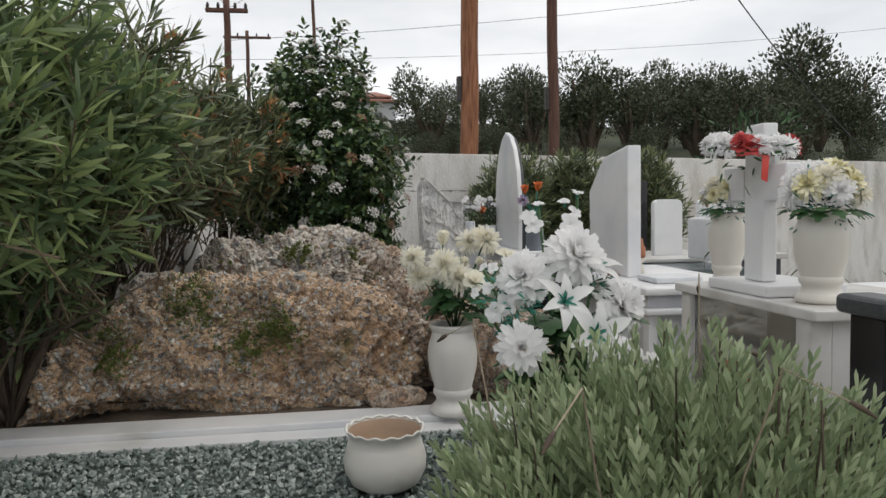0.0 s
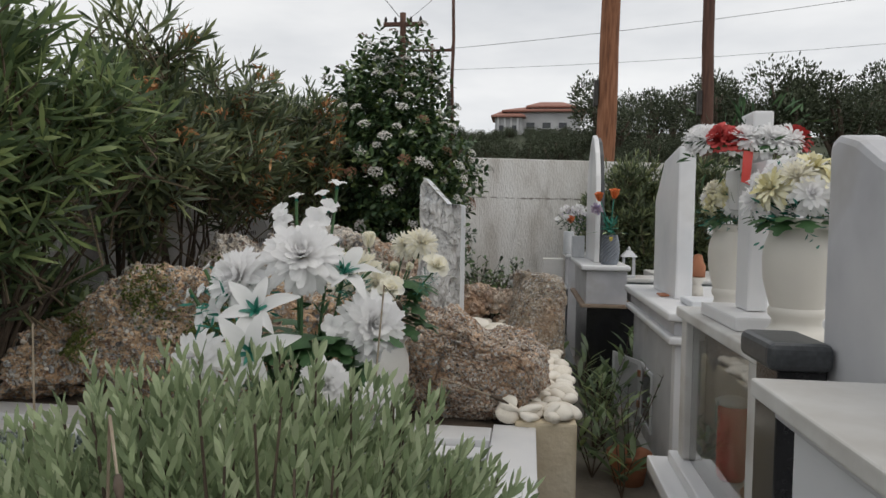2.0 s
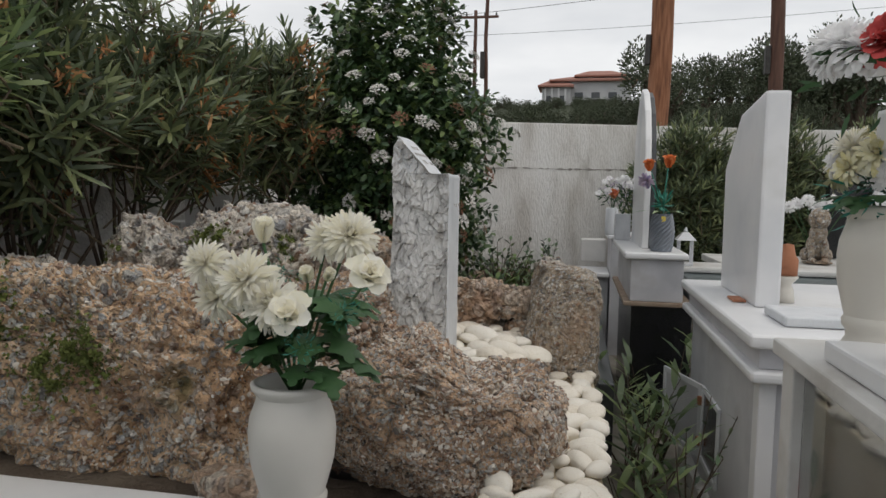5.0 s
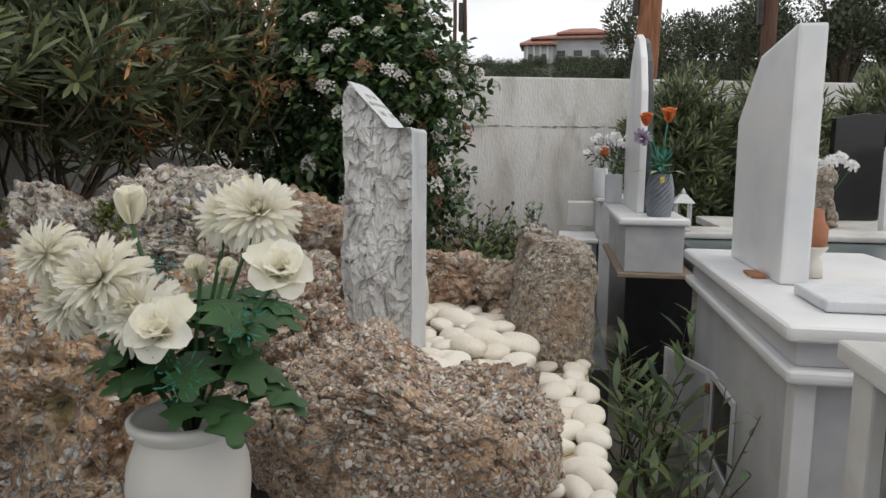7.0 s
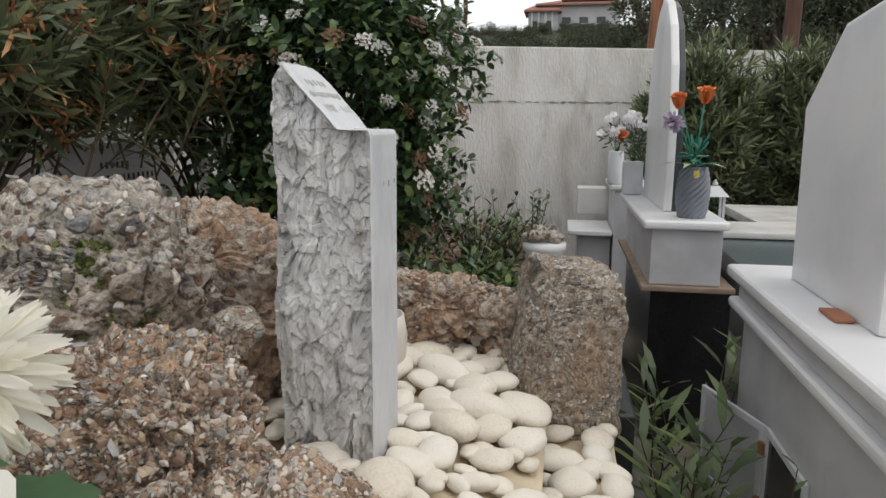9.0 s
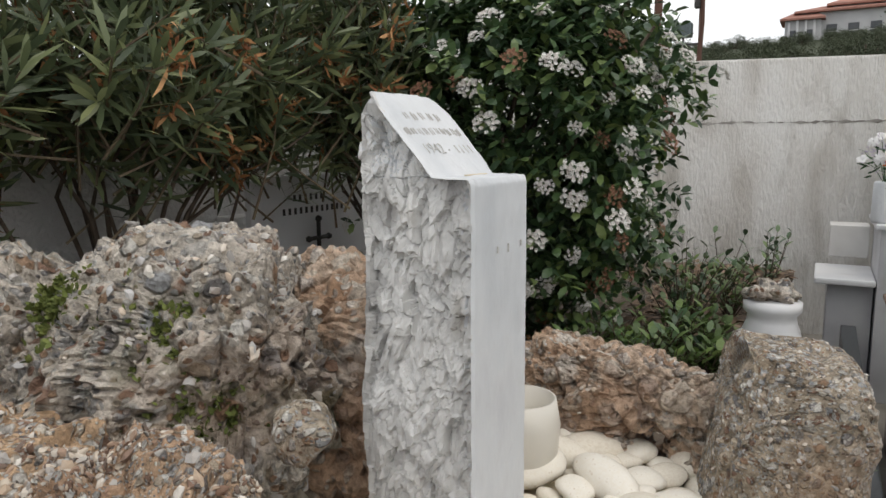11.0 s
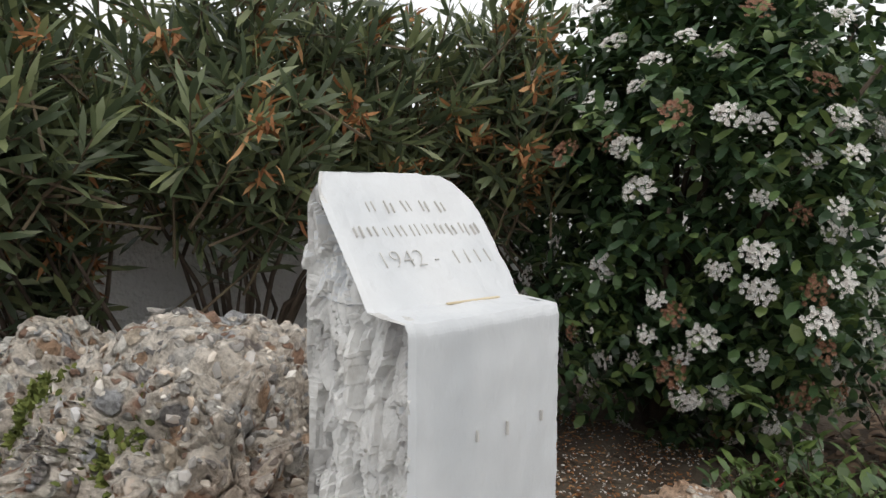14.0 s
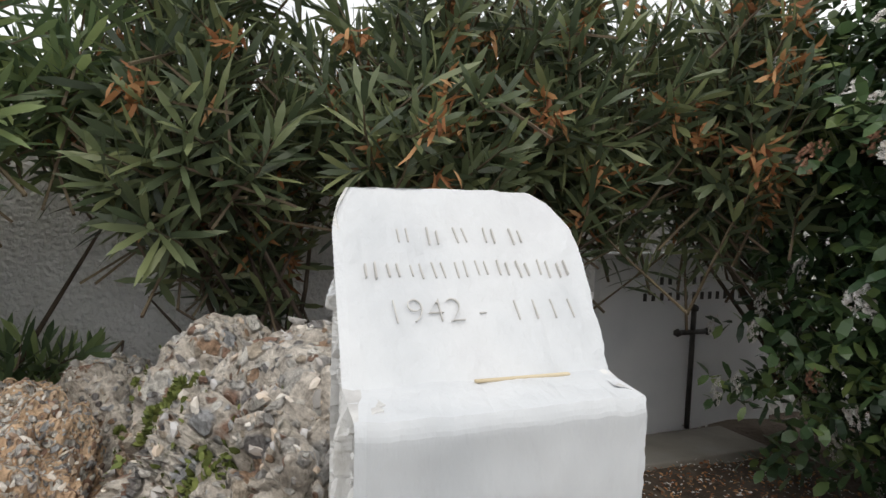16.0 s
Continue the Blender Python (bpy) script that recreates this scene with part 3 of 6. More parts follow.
terrace = tagged(new("terrace", sheet("terrace", -1.41, 0.928, 2.86, 7.9, TERRACE, M["soil"], 40, 60, 0.035, 4)), "dark soil with fallen petals under the shrubs", "soil", kind="structure")
fill = tagged(new("soil_fill", sheet("soil_fill", -1.41, 0.928, 2.692, 2.9, 0.385, M["soil"], 30, 4, 0.01, 6)), "strip of earth behind the marble kerb", "soil", kind="structure")
retaining = tagged(new("retaining_wall", from_bm("retaining_wall", box((0.93, 2.70, ALLEY), (1.165, 4.35, 0.425), 0.012), M["mortar"])), "low yellowish mortared edge of the rock grave", "wall", kind="structure")


# ---- the gravel grave with its marble kerb ----
def kerb_piece(lo, hi, name="kerb"):
    return part(name, box(lo, hi, 0.006), M["marble"], gravel_grave)


gravel_grave = thing("gravel_grave", "low grave of grey-green gravel framed by white marble kerbs", "grave")
kerb_piece((-1.418, 2.53, ALLEY), (0.845, 2.69, 0.40))
kerb_piece((-1.418, 2.42, ALLEY), (0.84, 2.526, 0.375), "kerb_step")
kerb_piece((0.848, 0.35, ALLEY), (1.01, 2.72, 0.405))
# the gaps between chips show this box, coloured as if in shade
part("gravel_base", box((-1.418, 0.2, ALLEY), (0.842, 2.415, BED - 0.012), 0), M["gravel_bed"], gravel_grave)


def gravel_chips(count, x0, x1, y0, y1, z, size):
    rng = np.random.default_rng(4)
    base = np.array([(1, 0, -.3), (-.4, .8, -.35), (-.5, -.8, -.3), (.3, .5, .55), (-.5, 0, .6), (.3, -.6, .5)], float)
    tri = np.array([(0, 1, 3), (1, 2, 4), (2, 0, 5), (3, 4, 5), (1, 4, 3), (2, 5, 4), (0, 3, 5), (0, 2, 1)])
    p = np.stack([rng.uniform(x0, x1, count), rng.uniform(y0, y1, count), z + rng.uniform(-0.004, 0.008, count)], 1)
    verts = np.empty((count, 6, 3))
    for i in range(count):
        r = np.array(Euler(rng.uniform(0, 6.28, 3)).to_matrix())
        verts[i] = (base * rng.uniform(0.6, 1.3, 3) * size * rng.uniform(0.6, 1.4)) @ r.T + p[i]
    faces = (tri[None] + (np.arange(count) * 6)[:, None, None]).reshape(-1, 3)
    return mesh_of("gravel", verts.reshape(-1, 3), faces, M["gravel"])


part("gravel", gravel_chips(13500, -1.40, 0.835, 0.7, 2.41, BED - 0.004, 0.0105), M["gravel"], gravel_grave)["kind"] = "stuff"

# ---- rocks ----
rock_a = rock("large brown pitted conglomerate boulder on the marble kerb", (-0.36, 3.02, 0.60), (0.72, 0.36, 0.40), "rock_brown", 3, 7, 4, (6, 4), rough=0.22, grit=0.022)
rock_b = rock("grey conglomerate boulder with moss and dark holes", (-0.12, 3.56, 0.745), (0.46, 0.33, 0.42), "rock_grey", 7, 7, 20, rough=0.18, grit=0.028, block=0.6)
rock_c = rock("pale weathered boulder with mossy patches", (-0.57, 3.53, 0.75), (0.30, 0.27, 0.37), "rock_grey", 11, 6, -15, rough=0.22, grit=0.024)
rock_l = rock("pale rounded boulder low against its neighbours", (-0.82, 3.22, 0.69), (0.27, 0.25, 0.28), "rock_grey", 12, 6, 20, rough=0.22, grit=0.024)
rock_o = rock("low brown boulder beside the larger rocks", (-1.12, 3.02, 0.52), (0.34, 0.34, 0.28), "rock_brown", 13, 6, 30, rough=0.25)
rock_f = rock("reddish folded limestone rock", (0.11, 3.82, 0.74), (0.30, 0.28, 0.35), "rock_red", 17, 6, 25, (0, 14), rough=0.12, grit=0.034)
rock_g = rock("gritty pebbled boulder in front of the headstone", (0.72, 2.97, 0.575), (0.345, 0.26, 0.265), "rock_grit", 19, 7, 0, rough=0.08, grit=0.022, block=0.56, dip=(0.09, 0.09, 0.075))
rock_h = rock("gritty pebbled boulder leaning on its neighbour", (0.33, 3.08, 0.65), (0.27, 0.25, 0.31), "rock_grit", 23, 7, 12, rough=0.20, grit=0.040)
rock_t = rock("tan upright block of stone with a red-brown face", (1.015, 4.14, 0.612), (0.165, 0.19, 0.282), "rock_tan", 29, 6, 5, block=0.36, rough=0.05, grit=0.014, facets=2)
rock_r = rock("reddish pitted rock with lichen", (0.63, 4.28, 0.70), (0.29, 0.16, 0.14), "rock_red", 31, 6, -6, rough=0.20)
rock("brown stone wedged under the reddish rock", (0.62, 4.22, 0.54), (0.16, 0.12, 0.10), "rock_red", 37, 5, 10)
rock("brown stone wedged under the reddish rock", (0.84, 4.22, 0.55), (0.11, 0.11, 0.11), "rock_red", 41, 5, 40)
rock("small smooth grey stone among the rocks", (0.40, 3.34, 0.885), (0.055, 0.045, 0.05), "rock_tan", 43, 4, 10, grit=0.006, rough=0.08)
rock("flat brown stone at the foot of the boulder", (0.22, 2.74, 0.42), (0.14, 0.07, 0.05), "rock_red", 47, 5, 5, rough=0.08, grit=0.008)
for ob, count, small, large, mat, seed in ((rock_a, 9000, 0.0035, 0.012, "clast", 3), (rock_b, 1300, 0.003, 0.016, "clast_grey", 4), (rock_c, 1000, 0.003, 0.013, "clast_grey", 5), (rock_l, 800, 0.003, 0.013, "clast_grey", 6),
                                           (rock_g, 15000, 0.003, 0.0095, "clast", 8), (rock_h, 13000, 0.003, 0.0105, "clast", 9), (rock_t, 1100, 0.0025, 0.007, "clast_grey", 10), (rock_r, 250, 0.003, 0.009, "clast_grey", 11), (rock_o, 900, 0.004, 0.016, "clast", 12)):
    clasts(ob, count, small, large, mat, seed)
rock("rounded grey pebble cemented in the boulder", (-0.071, 3.42, 1.045), (0.055, 0.045, 0.042), "clast_grey", 61, 4, 15, name="embedded_stone", grit=0.003, rough=0.08)

M["moss"] = material("yellow_green_moss", [(0.07, 0.09, 0.02), (0.13, 0.16, 0.035), (0.20, 0.22, 0.06)], 12, 0.8, 0.0, island=0.7)
patch("green moss in crevices of the grey boulder", rock_b, ((0.02, 3.42, 0.98), (0.10, 3.42, 0.85), (-0.22, 3.3, 1.04)), 0.035, 800, 3, "moss")
patch("dull moss in hollows of the brown boulder", rock_a, ((-0.28, 2.72, 0.72), (-0.40, 2.72, 0.70), (-0.62, 2.80, 0.86), (-0.95, 2.75, 0.66)), 0.05, 1300, 4, "moss", 0.013)
patch("dull moss on the pale boulder", rock_c, ((-0.55, 3.15, 0.98), (-0.75, 3.2, 0.95)), 0.05, 300, 5, "moss", 0.010)

# ---- the upright marble headstone ----
stele = thing("headstone", "white marble headstone with rough-hewn grey sides and a slanted inscribed top", "headstone")


def stele_mesh():
    """Rings of a block: smooth in front and on the slanted top, broken rough on the sides; slightly skewed in plan."""
    levels = [0.36 + 0.90 * k / 330 for k in range(331)] + [1.263, 1.2655, 1.2668, 1.2675] + [1.268 + 0.129 * k / 40 for k in range(41)]
    verts, faces = [], []
    ns, nf, nn, nw = 84, 30, 40, 30
    count = ns + nf + nn + nw

    def broken(u, z, seed):
        """Overlapping split flakes, taller than wide, with sharp steps between them."""
        q = Vector((u * 15, seed, z * 8.5))
        q.x += 0.28 * noise.noise(Vector((u * 14, z * 12, seed)))
        q.z += 0.3 * noise.noise(Vector((u * 16 + 5, z * 11, seed)))
        depth = 0.0
        for k, (f, amp) in enumerate(((1.0, 0.013), (2.1, 0.011), (4.4, 0.006))):
            dist, pts = noise.voronoi(q * f + Vector((k * 7.1, 0, 0)))
            c = pts[0]
            lift = 0.5 + 0.5 * math.sin(c.x * 12.9 + c.z * 78.2 + seed)
            lean = math.sin(c.x * 37.7 + c.z * 11.3)
            d = q * f + Vector((k * 7.1, 0, 0)) - c
            depth += amp * (lift + 0.9 * lean * d.x + 0.5 * d.z) + amp * 0.2 * max(0.0, 1 - (dist[1] - dist[0]) * 5)
        return max(0.0, depth + 0.0022 * noise.noise(q * 9) + 0.0012 * noise.noise(q * 22))

    for z in levels:
        over = max(0.0, z - 1.268)
        front = 0.642 if z < 1.2672 else (0.60 if z < 1.2677 else 0.574 - over * 0.95)
        if z < 1.2672:
            front -= 0.006 * max(0.0, (z - 1.255) / 0.0122) ** 2 + 0.0012 * noise.noise(Vector((0, 0, z * 9)))
        back = 0.425 + 0.012 * noise.noise(Vector((3, 1, z * 4))) + 0.02 * max(0.0, (z - 1.34) / 0.05) ** 2
        back = min(back, front - 0.012)
        chip = 0.005 * noise.noise(Vector((1, 4, z * 38))) + 0.003 * noise.noise(Vector((8, 4, z * 110)))
        fade = 1.0 - 0.75 * min(1.0, max(0.0, (z - 1.34) / 0.04))
        south = 3.424 + 0.012 * max(0.0, (z - 1.36) / 0.035) ** 2
        north = (3.622 if z < 1.2677 else 3.630 + 0.10 * over) - abs(chip) * 0.5 - 0.036 * max(0.0, (z - 1.352) / 0.045) ** 2
        ring = []
        for i in range(ns):
            x = back + (front - back) * i / ns
            edge = min(1.0, 0.3 + (front - x) / 0.025)
            ring.append((x, south + broken(x, z, 1.0) * edge * fade + chip * max(0.0, 1 - (front - x) / 0.03)))
        for i in range(nf):
            y = south + (north - south) * i / nf
            ring.append((front + 0.0012 * noise.noise(Vector((y * 30, z * 30, 5))) - 0.004 * (1 if i == 0 else 0), y))
        for i in range(nn):
            x = front + (back - front) * i / nn
            edge = min(1.0, 0.12 + (front - x) / 0.04)
            ring.append((x, north - broken(x, z, 7.0) * 0.7 * edge))
        for i in range(nw):
            y = north + (south - north) * i / nw
            ring.append((back + broken(y, z, 13.0) * 0.7 * fade ** 3 * min(1, i / 3, (nw - i) / 3), y))
        for x, y in ring:
            lift = (0.0028 * noise.noise(Vector((x * 25, y * 25, 2))) + 0.0016 * noise.noise(Vector((x * 80, y * 80, 9)))) if z > 1.2 else 0
            verts.append((x, y + (0.642 - x) * 0.15, z + lift))
    for k in range(len(levels) - 1):
        for i in range(count):
            j = (i + 1) % count
            faces.append((k * count + i, k * count + j, (k + 1) * count + j, (k + 1) * count + i))
    faces.append(tuple(range((len(levels) - 1) * count, len(levels) * count)))
    me = mesh_of("block", verts, faces, M["stele_rough"])
    me.materials.append(M["marble_bright"])
    for p in me.polygons:
        if (p.normal.x > 0.62 and p.center.x > 0.62) or (p.center.z > 1.262 and p.normal.z > 0.35 and p.normal.x > -0.3):
            p.material_index = 1
    return me


part("block", stele_mesh(), None, stele)


# ---- white river pebbles ----
def pebble_meshes(kinds=8):
    out = []
    for k in range(kinds):
        rng = random.Random(50 + k)
        bm = bmesh.new()
        bmesh.ops.create_icosphere(bm, subdivisions=3, radius=1)
        s = (rng.uniform(0.9, 1.15), rng.uniform(0.62, 0.85), rng.uniform(0.38, 0.52))
        for v in bm.verts:
            q = v.co.copy()
            v.co = Vector([q[i] * s[i] for i in range(3)]) * (1 + 0.16 * noise.noise(q * 1.1 + Vector((k * 3, 0, 0))))
        out.append(from_bm("pebble", bm, M["pebble"], True))
    return out


PEBBLES = pebble_meshes()
pebble_bed = thing("pebble_bed", "bed of smooth white river pebbles round the headstone", "pebbles")


def bed_height(x, y):
    return 0.575 - 0.10 * min(1, max(0, (x - 0.75) / 0.35))


part("bedding", sheet("bedding", 0.12, 0.98, 3.02, 4.22, 0.5, M["mortar"], 20, 20, 0.01, 6, zfun=lambda x, y: bed_height(x, y) - 0.015), M["mortar"], pebble_bed, "sandy bedding between the pebbles")
rng = random.Random(8)
placed = []
for k in range(9000):
    if len(placed) > 330:
        break
    edge = k % 4 == 0
    if edge:
        x, y, r = rng.uniform(0.965, 1.155), rng.uniform(2.74, 4.0), rng.uniform(0.048, 0.066)
    else:
        x, y, r = rng.uniform(0.14, 1.0), rng.uniform(3.1, 4.2), rng.choice((0.034, 0.056, 0.066, 0.078)) * rng.uniform(0.9, 1.1)
    if 0.41 < x < 0.66 and 3.43 < y < 3.645:
        continue
    if any((x - a) ** 2 + (y - b) ** 2 < (0.60 * (r + c)) ** 2 for a, b, c in placed):
        continue
    placed.append((x, y, r))
    z = (bed_height(x, y) if x < 0.97 and y > 3.1 else 0.43) + rng.uniform(0.15, 0.5) * r
    ob = new("pebble", PEBBLES[rng.randrange(8)])
    ob.parent = pebble_bed
    ob.matrix_basis = pose(x, y, z, rng.uniform(-12, 12), rng.uniform(-12, 12), rng.uniform(0, 360)) @ Matrix.Scale(r, 4)
for k in range(7):
    ob = new("pebble", PEBBLES[k])
    ob.parent = pebble_bed
    ob.matrix_basis = pose(0.90 + 0.085 * (k % 3), 2.725 + 0.02 * (k // 3), 0.44 + 0.02 * (k // 3), 60 if k == 0 else 8 * k, 10, 50 * k) @ Matrix.Scale(0.046, 4)


# ---- graves of the opposite row ----
def slab(lo, hi, mat, parent, name="slab", bevel=0.018):
    return part(name, box(lo, hi, bevel, 3), M[mat], parent)


def tapered_headstone(parent, outline, x0, x1, mat="marble", bevel=0.012):
    return part("headstone_plate", prism(outline, "x", x0, x1, bevel), M[mat], parent)


grave_c = thing("pedestal_grave", "white marble grave pedestal with rounded mouldings and a chamfered headstone", "grave")
slab((1.60, 3.30, 0.745), (2.35, 4.76, 0.79), "marble", grave_c)
part("upper_body", box((1.64, 3.35, 0.675), (2.33, 4.72, 0.744), 0.004), M["grey_stone"], grave_c)
slab((1.61, 3.31, 0.635), (2.35, 4.75, 0.674), "marble", grave_c, "moulding")
part("lower_body", box((1.66, 3.38, ALLEY), (2.33, 4.70, 0.634), 0.004), M["grey_stone"], grave_c)
part("pilaster", box((1.648, 3.36, ALLEY), (1.70, 3.43, 0.633), 0.006), M["marble"], grave_c)
part("plinth", box((1.62, 3.34, ALLEY), (2.36, 4.74, -0.06), 0.006), M["marble_worn"], grave_c, "weathered marble plinth")
tapered_headstone(grave_c, [(3.87, 0.79), (4.52, 0.79), (4.54, 1.338), (4.27, 1.558), (3.87, 1.605)], 1.745, 1.835)
part("book_block", box((1.74, 3.46, 0.792), (2.02, 3.72, 0.825), 0.01, 3), M["marble_bright"], grave_c)
part("clay_tile", box((1.69, 3.98, 0.792), (1.74, 4.10, 0.802), 0.004), M["terracotta"], grave_c)


def hatch(parent, x, y0, y1, z0, z1, opened=0.0):
    """A small aluminium door on a grave's west side."""
    f = 0.022
    frame_pieces = [((x - 0.012, y0, z0), (x, y0 + f, z1)), ((x - 0.012, y1 - f, z0), (x, y1, z1)),
                    ((x - 0.012, y0 + f, z0), (x, y1 - f, z0 + f)), ((x - 0.012, y0 + f, z1 - f), (x, y1 - f, z1))]
    for lo, hi in frame_pieces:
        part("door_frame", box(lo, hi, 0.002), M["white_metal"], parent)
    # no hole is cut: a black panel paints the shade inside the doorway
    part("opening", box((x - 0.004, y0 + f, z0 + f), (x + 0.002, y1 - f, z1 - f), 0), M["black_granite_and_hollows"], parent, "flat black panel for the shade in the opening behind the small door")
    leaf = new("hatch_door")
    leaf.parent = parent
    leaf.matrix_basis = pose(x - 0.014, y1, 0, 0, 0, -opened)
    w = y1 - y0
    for lo, hi in (((-0.012, -w, z0), (0, -w + 0.025, z1)), ((-0.012, -0.025, z0), (0, 0, z1)),
                   ((-0.012, -w + 0.025, z0), (0, -0.025, z0 + 0.025)), ((-0.012, -w + 0.025, z1 - 0.025), (0, -0.025, z1))):
        part("door_rail", box(lo, hi, 0.002), M["white_metal"], leaf)
    part("door_pane", box((-0.008, -w + 0.024, z0 + 0.024), (-0.004, -0.024, z1 - 0.024), 0), M["grey_stone"], leaf, "dull grey door panel")
    for z in (z0 + 0.06, z1 - 0.09):
        part("hinge", box((-0.02, -0.012, z), (0.012, 0.014, z + 0.04), 0.003), M["rust"], leaf, "rusty door hinge")


hatch(grave_c, 1.658, 3.94, 4.30, 0.03, 0.365, 160)

grave_d = thing("glass_front_grave", "white marble grave cabinet with glass sides", "grave")
slab((1.545, 1.88, 0.83), (2.25, 2.86, 0.87), "marble_worn", grave_d, bevel=0.01)
for y in (1.92, 2.74):
    part("post", box((1.56, y, 0.30), (1.64, y + 0.08, 0.829), 0.006), M["marble_worn"], grave_d)
part("back_panel", box((1.95, 1.995, 0.30), (2.02, 2.755, 0.829), 0.004), M["ceramic"], grave_d)
part("end_panel", box((1.645, 2.76, 0.30), (2.118, 2.80, 0.829), 0.004), M["grey_stone"], grave_d)
part("end_panel", box((1.642, 1.924, 0.30), (2.118, 1.99, 0.829), 0.004), M["marble_worn"], grave_d)
part("sill", box((1.53, 1.88, 0.255), (2.2, 2.86, 0.299), 0.008), M["marble"], grave_d)
part("ledge", box((1.46, 1.86, 0.20), (2.2, 2.92, 0.254), 0.008), M["marble"], grave_d)
part("base", box((1.52, 1.88, ALLEY), (2.2, 2.88, 0.199), 0.004), M["grey_stone"], grave_d)
gl = part("glass_pane", box((1.585, 2.002, 0.302), (1.590, 2.738, 0.828), 0), M["glass"], grave_d)
gl.visible_shadow = False
plinth_c = part("cross_plinth", box((1.58, 2.20, 0.872), (1.92, 2.62, 0.915), 0.008), M["marble"], grave_d)
cross = thing("stone_cross", "white marble cross standing on a grave cabinet", "cross")
part("upright", box((1.652, 2.338, 0.917), (1.716, 2.465, 1.545), 0.008), M["marble"], cross)
part("arm", box((1.650, 2.19, 1.24), (1.718, 2.335, 1.38), 0.008), M["marble"], cross)
part("arm", box((1.650, 2.468, 1.24), (1.718, 2.62, 1.38), 0.008), M["marble"], cross)

lantern_red = thing("votive_candle", "red glass votive candle inside the grave cabinet", "candle", (1.69, 2.56, 0.302))
part("cup", mesh_of("cup", *lathe([(0.04, 0), (0.05, 0.02), (0.05, 0.25), (0.04, 0.26)]), M["petal_red"], True), None, lantern_red)
part("lid", mesh_of("lid", *lathe([(0.056, 0.262), (0.06, 0.275), (0.03, 0.29), (0.002, 0.295)]), M["grey_stone"], True), None, lantern_red)
bowl = thing("oil_bowl", "brown bowl inside the grave cabinet", "bowl", (1.74, 2.28, 0.302))
part("dish", mesh_of("dish", *lathe([(0.04, 0), (0.09, 0.03), (0.10, 0.05), (0.09, 0.048), (0.04, 0.02)]), M["terracotta"], True), None, bowl)

VASE = [(0.0, 0), (0.088, 0), (0.095, 0.008), (0.095, 0.022), (0.080, 0.034), (0.070, 0.05), (0.070, 0.064), (0.080, 0.076), (0.082, 0.09), (0.076, 0.10), (0.082, 0.12),
        (0.098, 0.18), (0.102, 0.24), (0.098, 0.275), (0.085, 0.31), (0.082, 0.325), (0.094, 0.34), (0.096, 0.35), (0.086, 0.355), (0.078, 0.34), (0.07, 0.30), (0.0, 0.28)]


def turned_vase(at, s=1.0, tall=1.0, label="cream white turned marble vase", mat="ceramic", group=""):
    t = thing("flower_vase", label, "vase", at, group=group)
    prof = [(r * s * 0.90, z * s * tall) for r, z in VASE]
    for nm, piece in (("vase_foot", prof[:10]), ("vase_body", prof[9:16]), ("vase_rim", prof[15:])):
        verts, faces = lathe(piece, 48)
        part(nm, mesh_of(nm, verts, faces if nm == "vase_foot" else faces[:-1], M[mat], True), None, t)
    return t


turned_vase((1.69, 2.66, 0.871), 0.86, 1.05, "cream white marble vase on the grave cabinet", group="vases beside the cross")
turned_vase((1.70, 2.06, 0.871), 1.0, 0.95, "cream white marble vase on the grave cabinet", group="vases beside the cross")
turned_vase((0.440, 2.56, 0.402), 1.10, 0.93, "white turned marble vase standing on the kerb", "white_pot")

grave_black = thing("black_granite_grave", "black granite grave box with a thick slate-grey top", "grave")
part("top", box((1.43, 1.45, 0.905), (1.553, 1.645, 0.962), 0.022, 4), M["granite_slate"], grave_black, "rounded dark grey granite top")
part("body", box((1.457, 1.48, ALLEY), (1.55, 1.61, 0.904), 0.004), M["black_granite_and_hollows"], grave_black)

grave_e = thing("cabinet_grave", "white marble grave cabinet with a wavy-topped headstone", "grave")
slab((1.337, 0.10, 0.905), (1.98, 1.255, 0.935), "marble_worn", grave_e, bevel=0.006)
part("cornice", box((1.37, 0.12, 0.875), (1.96, 1.235, 0.904), 0.004), M["grey_stone"], grave_e)
part("body", box((1.395, 0.14, ALLEY), (1.94, 1.22, 0.874), 0.006), M["white_metal"], grave_e)
for lo, hi in (((1.378, 0.98, 0.1), (1.394, 1.02, 0.80)), ((1.378, 0.45, 0.1), (1.394, 0.49, 0.80)), ((1.378, 0.49, 0.76), (1.394, 0.98, 0.80)), ((1.378, 0.49, 0.1), (1.394, 0.98, 0.14))):
    part("door_frame", box(lo, hi, 0.002), M["white_metal"], grave_e)
door_e = part("cabinet_door", box((1.382, 0.493, 0.143), (1.392, 0.977, 0.757), 0.003), M["white_metal"], grave_e)
part("hinge", mesh_of("hinge", *tube([(1.372, 1.03, 0.62), (1.372, 1.03, 0.74)], 0.009, 10), M["white_metal"], True), None, door_e)
part("window_pane", box((1.375, 0.60, 0.25), (1.381, 0.88, 0.62), 0.002), M["pane"], door_e, "dark pane in the cabinet door")
wave = [(y - 0.17, z - 0.02) for y, z in [(0.42, 0.86), (1.70, 0.86), (1.70, 1.37), (1.66, 1.385), (1.58, 1.365), (1.50, 1.325), (1.40, 1.285), (1.28, 1.262), (1.06, 1.26), (0.84, 1.262), (0.72, 1.285), (0.62, 1.325), (0.54, 1.365), (0.46, 1.385), (0.42, 1.37)]]
tapered_headstone(grave_e, wave, 1.556, 1.636, "grey_stone", 0.014)

